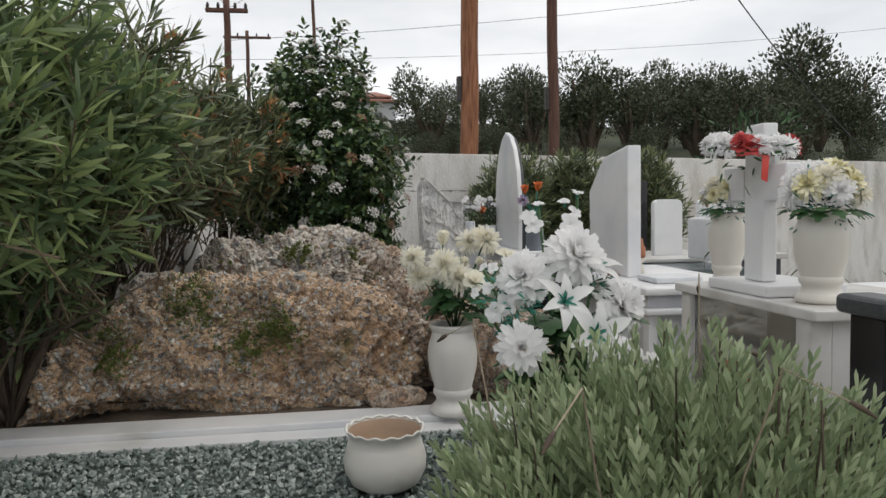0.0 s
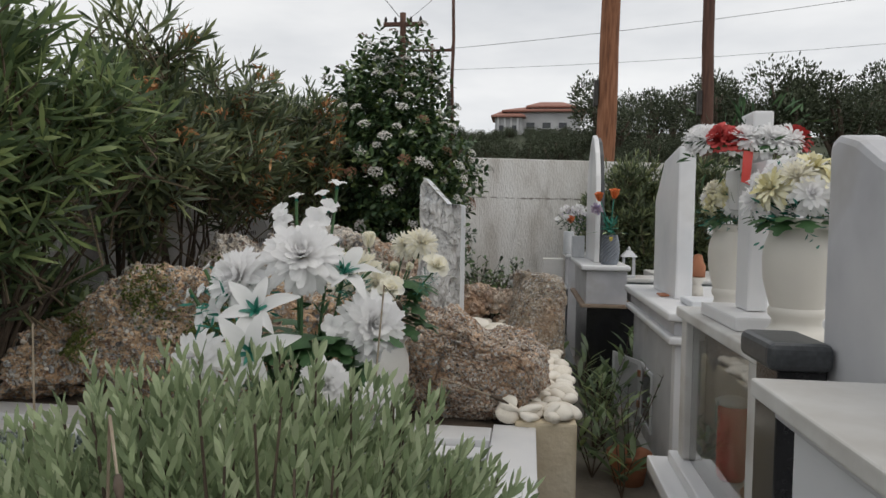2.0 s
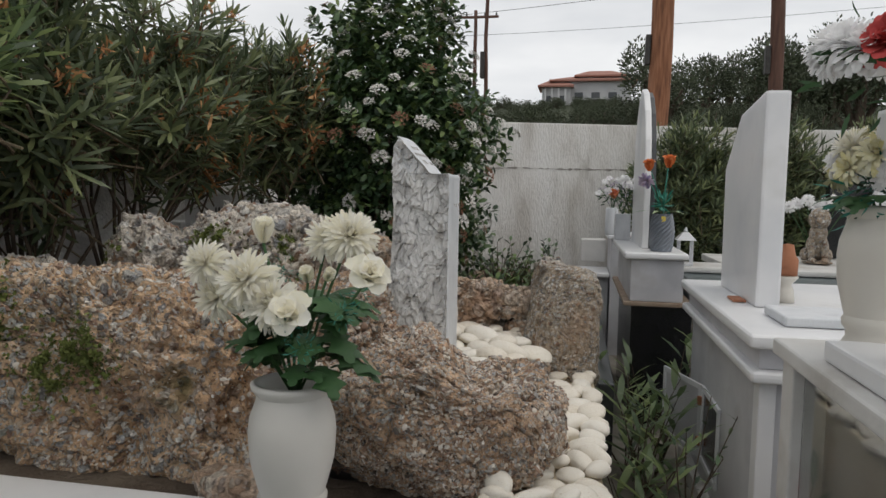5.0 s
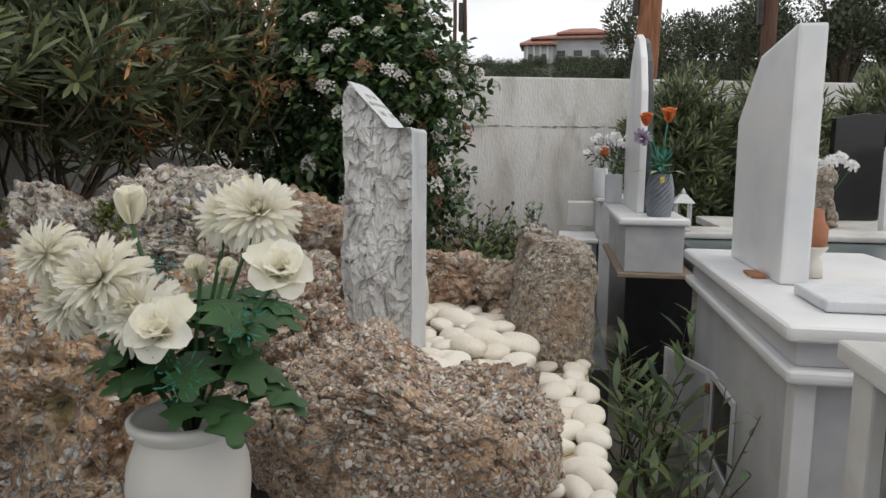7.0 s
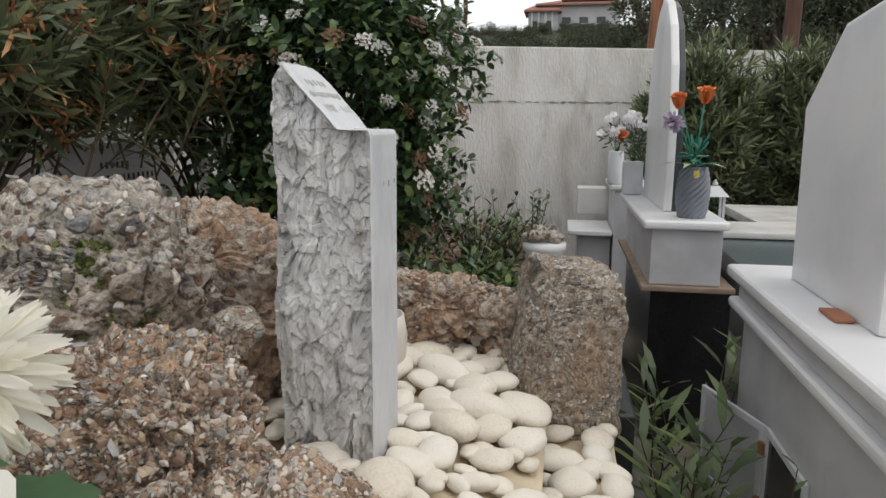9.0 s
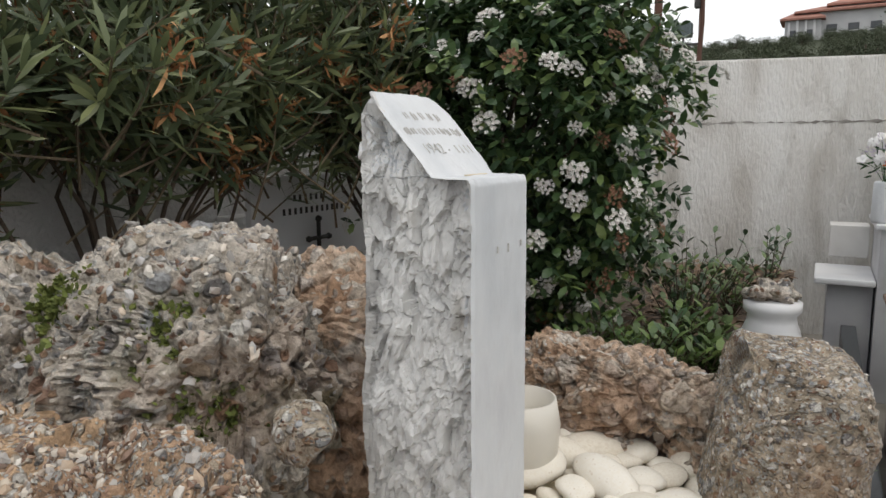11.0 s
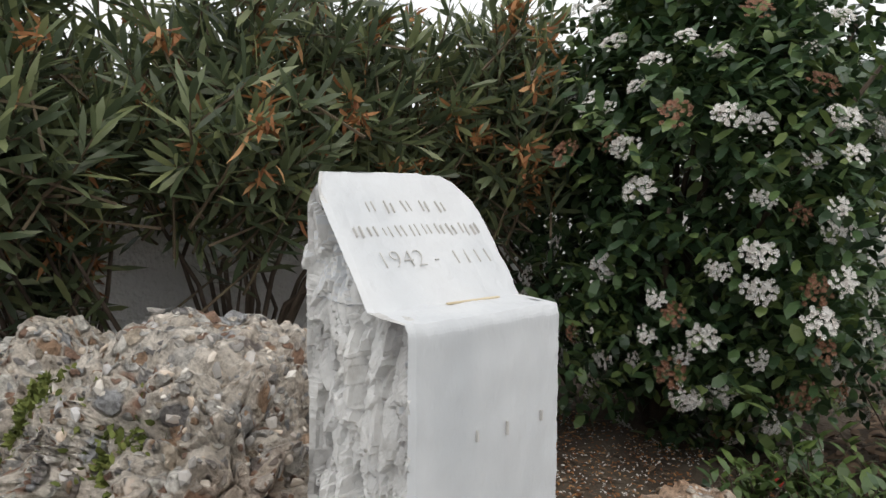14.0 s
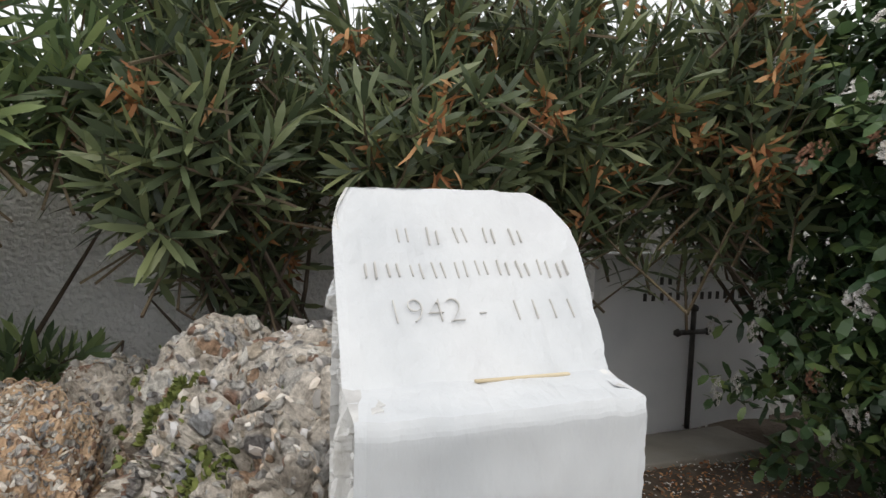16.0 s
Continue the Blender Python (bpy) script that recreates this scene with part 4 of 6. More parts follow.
grave_b = thing("arched_grave", "white marble grave pedestal with a tall pointed-arch headstone", "grave")
slab((1.345, 5.16, 0.845), (1.70, 6.45, 0.885), "marble", grave_b)
part("body", box((1.385, 5.20, 0.60), (1.68, 6.40, 0.844), 0.006), M["grey_stone"], grave_b)
part("ledge", box((1.35, 5.17, 0.575), (1.74, 6.45, 0.599), 0.006), M["rust_ledge"], grave_b, "brown-stained ledge under the pedestal")
# closed box; its black stands in for the shade of a hollow underneath
part("hollow_base", box((1.40, 5.24, ALLEY), (1.74, 6.4, 0.574), 0.004), M["black_granite_and_hollows"], grave_b)
arch = [(y + 0.28, z) for y, z in [(5.20, 0.885), (6.02, 0.885), (6.04, 1.3), (6.0, 1.55), (5.90, 1.74), (5.76, 1.86), (5.61, 1.91), (5.47, 1.86), (5.33, 1.74), (5.23, 1.55), (5.18, 1.3)]]
tapered_headstone(grave_b, arch, 1.465, 1.505)
part("dark_back", prism([(y + 0.02, z - 0.02 if z > 1 else z) for y, z in arch], "x", 1.508, 1.535, 0.004), M["granite_slate"], grave_b)
part("teal_cover", box((1.76, 5.22, 0.50), (3.4, 6.3, 0.70), 0.012), M["granite_teal"], grave_b, "dark teal granite cover")
part("rim", box((1.75, 5.9, 0.705), (3.42, 6.34, 0.74), 0.012), M["marble_worn"], grave_b)

grave_a = thing("small_grave", "small white marble grave box beside the wall", "grave")
slab((1.33, 7.00, 0.845), (1.62, 7.70, 0.875), "marble", grave_a, bevel=0.01)
part("body", box((1.36, 7.03, ALLEY), (1.62, 7.66, 0.844), 0.004), M["grey_stone"], grave_a)
part("ledge", box((1.05, 7.02, 0.52), (1.355, 7.6, 0.555), 0.01), M["marble"], grave_a)
part("side_box", box((1.12, 7.62, 0.60), (1.34, 7.86, 0.80), 0.006), M["marble_worn"], grave_a, "weathered little marble box")
part("ledge_support", box((1.12, 7.1, ALLEY), (1.35, 7.55, 0.519), 0.006), M["grey_stone"], grave_a)

# the dark kerb along the alley
dark_kerb = thing("granite_kerb", "black granite kerb beside the alley", "kerb")
part("kerb_stone", box((1.20, 4.45, ALLEY), (1.275, 7.0, 0.30), 0.006), M["granite_slate"], dark_kerb)


# ---- shrubs ----
def limbs(base, tips, r0, rng, bend=0.15):
    pieces = []
    for tip in tips:
        a, b = Vector(base), Vector(tip)
        mid = a.lerp(b, 0.5) + Vector((rng.uniform(-bend, bend), rng.uniform(-bend, bend), bend * 0.6))
        pts = [a, a.lerp(mid, 0.5) + Vector((0, 0, bend * 0.2)), mid, mid.lerp(b, 0.5), b]
        pieces.append(tube(pts, [r0, r0 * 0.8, r0 * 0.6, r0 * 0.45, r0 * 0.25], 6))
    return merge(pieces)


def oleander(label, lobes, base, seed, dry=0.07, leaf=0.14, mat="oleander", group="oleanders along the wall"):
    """Upright shoots over several rounded masses, each with whorls of three long narrow leaves and a few withered flower heads."""
    rng = np.random.default_rng(seed)
    pr = random.Random(seed)
    bush = thing("oleander_bush", label, "shrub", base, group=group)
    origin = np.array(base)
    P, D, L, W, U = [], [], [], [], []
    DP, DD, DL, DW = [], [], [], []
    wood, ends = [], []
    for centre, radii, shoots in lobes:
        c, r = np.array(centre) - origin, np.array(radii)
        for k in range(shoots):
            g = rng.normal(size=3)
            g /= np.linalg.norm(g)
            tip = c + g * r * (rng.uniform(0.35, 1.12) ** 0.6)
            out = g * np.array([0.8, 0.8, 0.5]) + np.array([0, 0, 0.55]) + rng.normal(size=3) * 0.28
            out /= np.linalg.norm(out)
            u = np.cross(out, [0.31, 0.77, 0.55])
            u /= np.linalg.norm(u)
            v = np.cross(out, u)
            span = rng.uniform(0.14, 0.30)
            nodes = int(span / 0.034)
            big = leaf * rng.uniform(0.75, 1.15)
            bend = rng.normal(size=3) * 0.05
            for ring in range(nodes):
                q = ring / max(1, nodes - 1)
                pos = tip - out * span * (1 - q) + bend * (1 - q) ** 2
                lift = 0.35 + 1.5 * q * q
                for j in range(3):
                    a = 2.094 * j + ring * 1.05 + rng.uniform(-0.25, 0.25)
                    flat = u * math.cos(a) + v * math.sin(a)
                    d = flat + out * lift + rng.normal(size=3) * 0.10
                    P.append(pos)
                    D.append(d)
                    U.append(out + flat * 0.2)
                    L.append(big * (0.72 + 0.4 * math.sin(math.pi * (0.15 + 0.75 * q))) * rng.uniform(0.85, 1.1))
                    W.append(rng.uniform(0.016, 0.024))
            root = tip - out * (span + 0.12) + bend * 1.6
            wood.append(tube([tuple(root), tuple(tip - out * span * 0.5 + bend * 0.25), tuple(tip)], [0.005, 0.0035, 0.0018], 4))
            if k % 9 == 0:
                ends.append(tuple(root))
            if rng.random() < dry and g[2] < 0.7:
                head = tip + out * 0.02
                for j in range(pr.randrange(12, 22)):
                    DP.append(head + rng.normal(size=3) * 0.016)
                    DD.append(rng.normal(size=3) + np.array([0.2, -0.1, -0.5]))
                    DL.append(rng.uniform(0.032, 0.070))
                    DW.append(rng.uniform(0.010, 0.018))
                for j in range(pr.randrange(0, 4)):
                    DP.append(tip - out * rng.uniform(0.02, 0.12))
                    DD.append(rng.normal(size=3) * 0.6 + np.array([0, 0, -0.7]))
                    DL.append(leaf * rng.uniform(0.6, 1.0))
                    DW.append(0.016)
    part("crown", mesh_of("crown", *leaf_blades(np.array(P), np.array(D), np.array(U), np.array(L), np.array(W), 0.05, 0.25, 0.5), M[mat]), None, bush)
    if DP:
        part("withered_bloom", mesh_of("withered_bloom", *leaf_blades(np.array(DP), np.array(DD), rng.normal(size=(len(DP), 3)), np.array(DL), np.array(DW), 0.35, 0.5), M["oleander_dry"]), None, bush, "withered rusty brown flower heads")["kind"] = "stuff"
    part("shoot_work", mesh_of("shoot_work", *merge(wood), M["oleander_wood"]), None, bush)["kind"] = "stuff"
    part("branch_work", mesh_of("branch_work", *limbs((0, 0, 0), pr.sample(ends, min(18, len(ends))), 0.013, pr), M["bark"], True), None, bush)
    return bush


def viburnum(centre, radii, sprigs, seed, base):
    rng = np.random.default_rng(seed)
    pr = random.Random(seed)
    bush = thing("viburnum_bush", "dense dark green viburnum with white blossom clusters", "shrub", base)
    c, r = np.array(centre) - np.array(base), np.array(radii)
    dirs = unit(rng.normal(size=(sprigs, 3)))
    lump = 1 + 0.18 * np.sin(dirs[:, :1] * 4 + 1) * np.cos(dirs[:, 1:2] * 5) + 0.10 * np.sin(dirs[:, 2:3] * 9)
    tip = c + dirs * r * np.clip(rng.normal(0.88, 0.17, (sprigs, 1)), 0.35, 1.15) * lump
    P, D, L, W = [], [], [], []
    for k in range(sprigs):
        out = dirs[k] + np.array([0, 0, 0.35]) + rng.normal(size=3) * 0.3
        out /= np.linalg.norm(out)
        u = np.cross(out, [0.3, 0.8, 0.5]); u /= np.linalg.norm(u)
        v = np.cross(out, u)
        for ring in range(4):
            s = ring / 3
            for j in range(2):
                a = math.pi * j + ring * 1.57 + rng.uniform(-0.3, 0.3)
                P.append(tip[k] - out * 0.10 * (1 - s))
                D.append(u * math.cos(a) + v * math.sin(a) + out * (0.2 + 0.7 * s))
                L.append(rng.uniform(0.045, 0.08)); W.append(rng.uniform(0.026, 0.042))
    P, D, L, W = map(np.array, (P, D, L, W))
    up = rng.normal(size=P.shape) * 0.35 + np.array([0, 0, 1.0])
    part("crown", mesh_of("crown", *leaf_blades(P, D, up, L, W, 0.12, 0.3, 0.5), M["viburnum"]), None, bush)
    heads = [k for k in range(sprigs) if dirs[k][1] < 0.55 and dirs[k][0] > -0.75 and rng.random() < 0.30 and np.linalg.norm((tip[k] - c) / r) > 0.9]
    kinds = []
    for q in range(5):
        verts, faces = [], []
        for i in range(46 if q < 4 else 30):
            a, h = pr.uniform(0, 6.28), pr.uniform(0, 1)
            rr = 0.036 * math.sqrt(h)
            cx, cy, cz = rr * math.cos(a), rr * math.sin(a), 0.018 * (1 - h) + pr.uniform(0, 0.008)
            n0 = len(verts)
            verts.append((cx, cy, cz - 0.002))
            for p in range(5):
                b = a + p * 1.2566
                verts += [(cx + 0.0062 * math.cos(b - 0.45), cy + 0.0062 * math.sin(b - 0.45), cz + 0.002), (cx + 0.0062 * math.cos(b + 0.45), cy + 0.0062 * math.sin(b + 0.45), cz + 0.002)]
                faces.append((n0, n0 + 1 + 2 * p, n0 + 2 + 2 * p))
        kinds.append(mesh_of("blossom", verts, faces, M["viburnum_bloom" if q < 4 else "bud"]))
    for k in heads:
        ob = part("blossom", kinds[pr.randrange(5)], None, bush)
        out = Vector(dirs[k]) + Vector((0, 0, 0.5))
        ob.matrix_basis = Matrix.Translation(Vector(tip[k] + dirs[k] * 0.02)) @ out.to_track_quat("Z", "Y").to_matrix().to_4x4() @ Matrix.Scale(pr.uniform(0.85, 1.45), 4)
    ends = [tuple(c + (tip[i] - c) * 0.9) for i in pr.sample(range(sprigs), 30)]
    part("branch_work", mesh_of("branch_work", *limbs((0, 0, 0), ends, 0.025, pr), M["bark"], True), None, bush)
    return bush


oleander("large oleander with long narrow fresh green leaves", [((-1.04, 2.46, 1.46), (0.34, 0.34, 0.46), 170), ((-1.12, 2.02, 1.44), (0.26, 0.28, 0.40), 95), ((-1.08, 2.35, 1.90), (0.30, 0.36, 0.16), 30), ((-1.18, 2.62, 1.0), (0.16, 0.18, 0.16), 18)], (-1.34, 2.79, 0.37), 2, 0.02, 0.155, "oleander_light")
oleander("oleander spreading fresh green leaves over the rocks", [((-0.86, 2.84, 1.62), (0.26, 0.26, 0.24), 64), ((-1.0, 3.12, 1.66), (0.22, 0.22, 0.20), 24)], (-1.32, 2.74, 0.35), 7, 0.03, 0.145, "oleander_light")
oleander("tall dark oleander with some withered flower heads", [((-0.98, 3.44, 1.56), (0.38, 0.32, 0.36), 120), ((-1.0, 3.42, 2.00), (0.30, 0.34, 0.24), 40), ((-1.14, 3.58, 1.22), (0.14, 0.20, 0.24), 26)], (-1.30, 3.70, TERRACE), 3, 0.12, 0.145)
oleander("tall oleander with withered rusty flower heads", [((-0.94, 4.02, 1.60), (0.46, 0.44, 0.36), 160), ((-0.96, 4.55, 1.60), (0.44, 0.38, 0.38), 140), ((-0.98, 4.25, 2.00), (0.36, 0.48, 0.22), 46)], (-1.25, 4.25, TERRACE), 4, 0.34, 0.135)
oleander("oleander mixing into the viburnum, partly withered", [((-0.74, 4.96, 1.70), (0.38, 0.32, 0.44), 145), ((-0.98, 5.45, 1.76), (0.32, 0.38, 0.46), 105)], (-1.0, 5.9, TERRACE), 5, 0.45, 0.125)
oleander("young oleander shoots at the foot of the wall", [((-1.16, 3.02, 0.82), (0.12, 0.18, 0.16), 24)], (-1.25, 3.05, 0.40), 6, 0.0, 0.12, "oleander_light")
viburnum((-0.18, 5.64, 1.42), (0.66, 0.62, 1.0), 3100, 9, (-0.35, 5.6, TERRACE))
for k, (x, y) in enumerate(((2.1, 8.15), (2.9, 8.3), (3.9, 8.4))):
    oleander("dense green oleander in front of the white wall", [((x, y - 0.05, 1.15), (0.52, 0.36, 0.78), 620)], (x, y + 0.05, ALLEY + 0.012), 20 + k, 0.0, 0.14, "oleander", "oleanders by the north wall")


def seedling(at, n, seed, size=0.10, label="small green seedling between the stones", width=0.3, mat="viburnum", name="seedling", hgt=0.2):
    rng = np.random.default_rng(seed)
    t = thing(name, label, "plant", at)
    stems, P, D, L = [], [], [], []
    for k in range(max(2, n // 7)):
        tip = np.array([rng.normal() * 0.35, rng.normal() * 0.35, 1.0]) * hgt * rng.uniform(0.6, 1.1)
        stems.append(tube([(0, 0, 0), tuple(tip * 0.5 + rng.normal(size=3) * 0.01), tuple(tip)], [0.004, 0.003, 0.0015], 5))
        for j in range(7):
            s = 0.3 + 0.7 * j / 6
            P.append(tip * s)
            a = j * 2.4 + k
            D.append([math.cos(a), math.sin(a), 0.5 + 0.6 * s])
            L.append(size * rng.uniform(0.7, 1.2))
    P, D, L = np.array(P), np.array(D), np.array(L)
    part("leaves", mesh_of("leaves", *leaf_blades(P, D, np.tile([0.05, 0.02, 1.0], (len(P), 1)), L, L * width, 0.2), M[mat]), None, t)
    part("stem_tangle", mesh_of("stem_tangle", *merge(stems), M["bark"]), None, t)["kind"] = "stuff"
    return t


# ---- flowers ----
def petals(name, layers, mat, seed=0):
    return flower_mesh(name, layers, M[mat], seed)


PEONY = [petals("peony", [(18, 100, 1.0, 0.30, 0.22, 0.28, False), (18, 84, 1.0, 0.30, 0.22, 0.2, False), (17, 68, 0.95, 0.28, 0.2, 0.1, False), (16, 52, 0.86, 0.26, 0.18, 0.05, False), (13, 36, 0.76, 0.24, 0.12, 0.0, False), (10, 20, 0.64, 0.2, 0.1, 0, False), (6, 7, 0.5, 0.16, 0.05, 0, False)], "petal_white", s) for s in (1, 2, 3)]
MUM = [petals("chrysanthemum", [(28, 104, 1.0, 0.135, 0.25, 0.34, False), (28, 88, 1.0, 0.135, 0.25, 0.24, False), (26, 72, 0.95, 0.13, 0.24, 0.10, False), (24, 56, 0.86, 0.125, 0.2, -0.05, False), (20, 40, 0.74, 0.12, 0.15, -0.15, False), (16, 26, 0.70, 0.12, 0.1, -0.2, False), (12, 12, 0.66, 0.12, 0, -0.15, False), (6, 3, 0.62, 0.12, 0, -0.1, False)], "petal_cream", s) for s in (4, 5)]
MUM_YELLOW = petals("chrysanthemum", [(16, 92, 1.0, 0.26, 0.25, 0.30, False), (14, 66, 0.9, 0.24, 0.22, 0.1, False), (12, 40, 0.7, 0.2, 0.15, -0.1, False), (7, 15, 0.45, 0.15, 0, -0.1, False)], "petal_yellow", 6)
MUM_WHITE = petals("chrysanthemum", [(16, 92, 1.0, 0.28, 0.25, 0.30, False), (14, 66, 0.9, 0.26, 0.22, 0.1, False), (12, 40, 0.7, 0.2, 0.15, -0.1, False), (7, 15, 0.45, 0.15, 0, -0.1, False)], "petal_white", 7)
RED = petals("carnation", [(12, 84, 1.0, 0.6, 0.25, 0.25, False), (11, 60, 0.9, 0.55, 0.25, 0.1, False), (10, 38, 0.78, 0.5, 0.2, 0, False), (8, 18, 0.6, 0.4, 0.1, 0, False)], "petal_red", 8)
ROSE = petals("rose", [(5, 62, 1.0, 0.95, 0.75, 0.45, False), (5, 36, 0.95, 0.9, 0.7, 0.2, False), (4, 20, 0.88, 0.75, 0.55, 0.05, False), (3, 8, 0.8, 0.5, 0.4, 0, False)], "petal_cream", 9)
BUD = petals("rosebud", [(4, 22, 1.0, 0.85, 0.55, 0.2, False), (4, 10, 0.95, 0.7, 0.4, 0, False), (3, 4, 0.9, 0.4, 0.2, 0, False)], "petal_cream", 10)
TULIP = petals("tulip", [(4, 34, 1.0, 0.85, 0.6, 0.35, False), (4, 16, 1.0, 0.8, 0.5, 0.1, False)], "petal_orange", 11)
LILY = petals("lily", [(3, 66, 1.0, 0.40, 0.35, 0.42, True), (3, 60, 1.0, 0.34, 0.35, 0.42, True)], "petal_white", 12)
LILY_HEART = petals("lily_heart", [(6, 62, 0.42, 0.10, 0.36, 0.05, True), (5, 25, 0.40, 0.03, 0.1, 0.1, True)], "silk_teal", 13)
SMALL = petals("small_blossom", [(5, 60, 1.0, 0.8, 0.35, 0.3, False)], "petal_white", 14)
EYE_YELLOW = petals("stamens", [(9, 35, 0.3, 0.12, 0.1, 0.0, False)], "stamen", 15)
CALYX = petals("calyx", [(6, 160, 0.5, 0.35, 0.1, 0.0, True)], "silk_teal", 16)


def bloom(parent, mesh, at, radius, face, label="", extra=None):
    """One flower head of a bunch, turned to face a direction."""
    ob = part(mesh.name.split(".")[0], mesh, None, parent, label)
    spin = random.Random(int(at[0] * 977 + at[2] * 613)).uniform(0, 360)
    ob.matrix_basis = Matrix.Translation(at) @ Vector(face).to_track_quat("Z", "Y").to_matrix().to_4x4() @ pose(0, 0, 0, 0, 0, spin) @ Matrix.Scale(radius, 4)
    if extra:
        part(extra.name.split(".")[0], extra, None, ob, "").matrix_basis = pose(0, 0, 0.09 if extra is LILY_HEART else 0.0)
    return ob


def lobed_leaf(length, width, seed):
    """A chrysanthemum leaf with deep lobes, along +y."""
    rng = random.Random(seed)
    verts, faces = [], []
    n = 12
    for i in range(n + 1):
        s = i / n
        lobe = 0.72 + 0.28 * math.cos(s * 3 * 2 * math.pi)
        w = width * (math.sin(math.pi * min(1, s * 0.9 + 0.08)) ** 0.7) * lobe * 0.5
        z = 0.10 * length * math.sin(s * 2.2) - 0.28 * length * s * s
        verts += [(-w, length * s, z - 0.18 * w + 0.01 * rng.random()), (0, length * (s + 0.02), z), (w, length * s, z - 0.18 * w + 0.01 * rng.random())]
    for i in range(n):
        a = 3 * i
        faces += [(a, a + 1, a + 4, a + 3), (a + 1, a + 2, a + 5, a + 4)]
    return verts, faces


LOBED = [mesh_of("leaf", *lobed_leaf(1.0, 0.85, k), M["silk_leaf"], True) for k in range(3)]


def add_leaf(parent, at, size, direction, mesh=None):
    ob = part("leaf", mesh or LOBED[int(abs(at[0]) * 1000) % 3], None, parent)
    d = Vector(direction).normalized()
    side = d.cross(Vector((0, 0, 1))).normalized()
    upv = side.cross(d)
    m = Matrix((side, d, upv)).transposed().to_4x4()
    ob.matrix_basis = Matrix.Translation(at) @ m @ Matrix.Scale(size, 4)


def stems_to(parent, root, heads, mat="silk_leaf", r=0.0035):
    for h in heads:
        a, b = Vector(root), Vector(h)
        v, f = tube([a, a.lerp(b, 0.5) + Vector((0, 0, 0.03)), b], r, 6)
        part("stem", mesh_of("stem", v, f, M[mat], True), None, parent)


def filler(parent, centre, radius, count, seed, mat="silk_teal", length=0.03):
    """Fine plastic sprigs between the flowers."""
    rng = np.random.default_rng(seed)
    d = unit(rng.normal(size=(count, 3)) + np.array([0, -0.2, 0.3]))
    p = np.array(centre) + d * radius * rng.uniform(0.2, 1, (count, 1))
    tuft = part("sprig", mesh_of("sprig", *leaf_blades(p, d + rng.normal(size=d.shape) * 0.4, rng.normal(size=d.shape), np.full(count, length) * rng.uniform(0.6, 1.3, count), np.full(count, length * 0.2)), M[mat]), None, parent)
    tuft["kind"] = "stuff"


# large bunch behind the lavender
bunch = thing("flower_bunch", "large bunch of white artificial peonies and lilies", "flowers")
F1 = [(PEONY[0], (0.537, 1.345, 1.108), 0.078, (0.25, -0.8, 0.55)), (PEONY[1], (0.418, 1.345, 1.062), 0.070, (-0.4, -0.8, 0.4)), (MUM_WHITE, (0.385, 1.24, 0.922), 0.064, (-0.2, -0.9, 0.3)),
      (PEONY[2], (0.664, 1.385, 0.980), 0.072, (0.55, -0.75, 0.2)), (PEONY[1], (0.615, 1.25, 0.888), 0.052, (0.2, -0.9, 0.3)), (PEONY[2], (0.705, 1.27, 0.842), 0.055, (0.6, -0.7, 0.0))]
for me, at, r, face in F1:
    bloom(bunch, me, at, r, face, "", EYE_YELLOW if me in (PEONY[0], MUM_WHITE) else None)
for at, r, face in (((0.515, 1.165, 0.958), 0.080, (0.1, -0.95, 0.3)), ((0.482, 1.26, 1.010), 0.076, (0.15, -0.8, 0.65)), ((0.603, 1.40, 1.070), 0.082, (0.35, -0.45, 0.8))):
    bloom(bunch, LILY, at, r, face, "white lily with a green throat", LILY_HEART)
for at, r, face in (((0.579, 1.439, 1.252), 0.020, (0.1, -0.2, 1)), ((0.548, 1.445, 1.232), 0.018, (-0.2, -0.4, 0.9)), ((0.565, 1.43, 1.206), 0.022, (0.3, -0.6, 0.6)), ((0.548, 1.41, 1.178), 0.032, (0.0, -0.9, 0.4)),
                    ((0.486, 1.46, 1.226), 0.019, (-0.1, -0.2, 1)), ((0.46, 1.45, 1.196), 0.023, (-0.4, -0.7, 0.5)), ((0.468, 1.44, 1.178), 0.026, (-0.2, -0.8, 0.3)), ((0.54, 1.40, 1.148), 0.032, (0.2, -0.8, 0.5)),
                    ((0.309, 1.35, 1.029), 0.016, (-0.8, -0.4, 0.3)), ((0.338, 1.35, 1.039), 0.018, (-0.6, -0.6, 0.3)), ((0.355, 1.38, 1.08), 0.018, (-0.5, -0.5, 0.6)),
                    ((0.335, 1.38, 1.085), 0.015, (-0.7, -0.3, 0.5)), ((0.375, 1.34, 1.0), 0.030, (-0.5, -0.8, 0.2)), ((0.35, 1.33, 0.985), 0.028, (-0.6, -0.7, 0.2)), ((0.60, 1.34, 0.98), 0.026, (0.3, -0.8, 0.3))):
    bloom(bunch, SMALL, at, r, face, "", CALYX if r < 0.024 else None)
rng = random.Random(31)
for k in range(96):
    a = rng.uniform(0, 6.28)
    at = (0.55 + 0.09 * math.cos(a) * rng.random(), 1.43 + 0.05 * math.sin(a), rng.uniform(0.68, 0.97))
    add_leaf(bunch, at, rng.uniform(0.08, 0.12), (math.cos(a), math.sin(a) - 0.3, rng.uniform(-0.3, 0.5)))
stems_to(bunch, (0.53, 1.38, 0.62), [f[1] for f in F1] + [(0.579, 1.439, 1.245), (0.486, 1.46, 1.22), (0.33, 1.37, 1.08), (0.30, 1.365, 1.04), (0.515, 1.175, 0.95), (0.603, 1.4, 1.06)])
filler(bunch, (0.58, 1.43, 1.04), 0.07, 70, 3, "silk_leaf", 0.04)
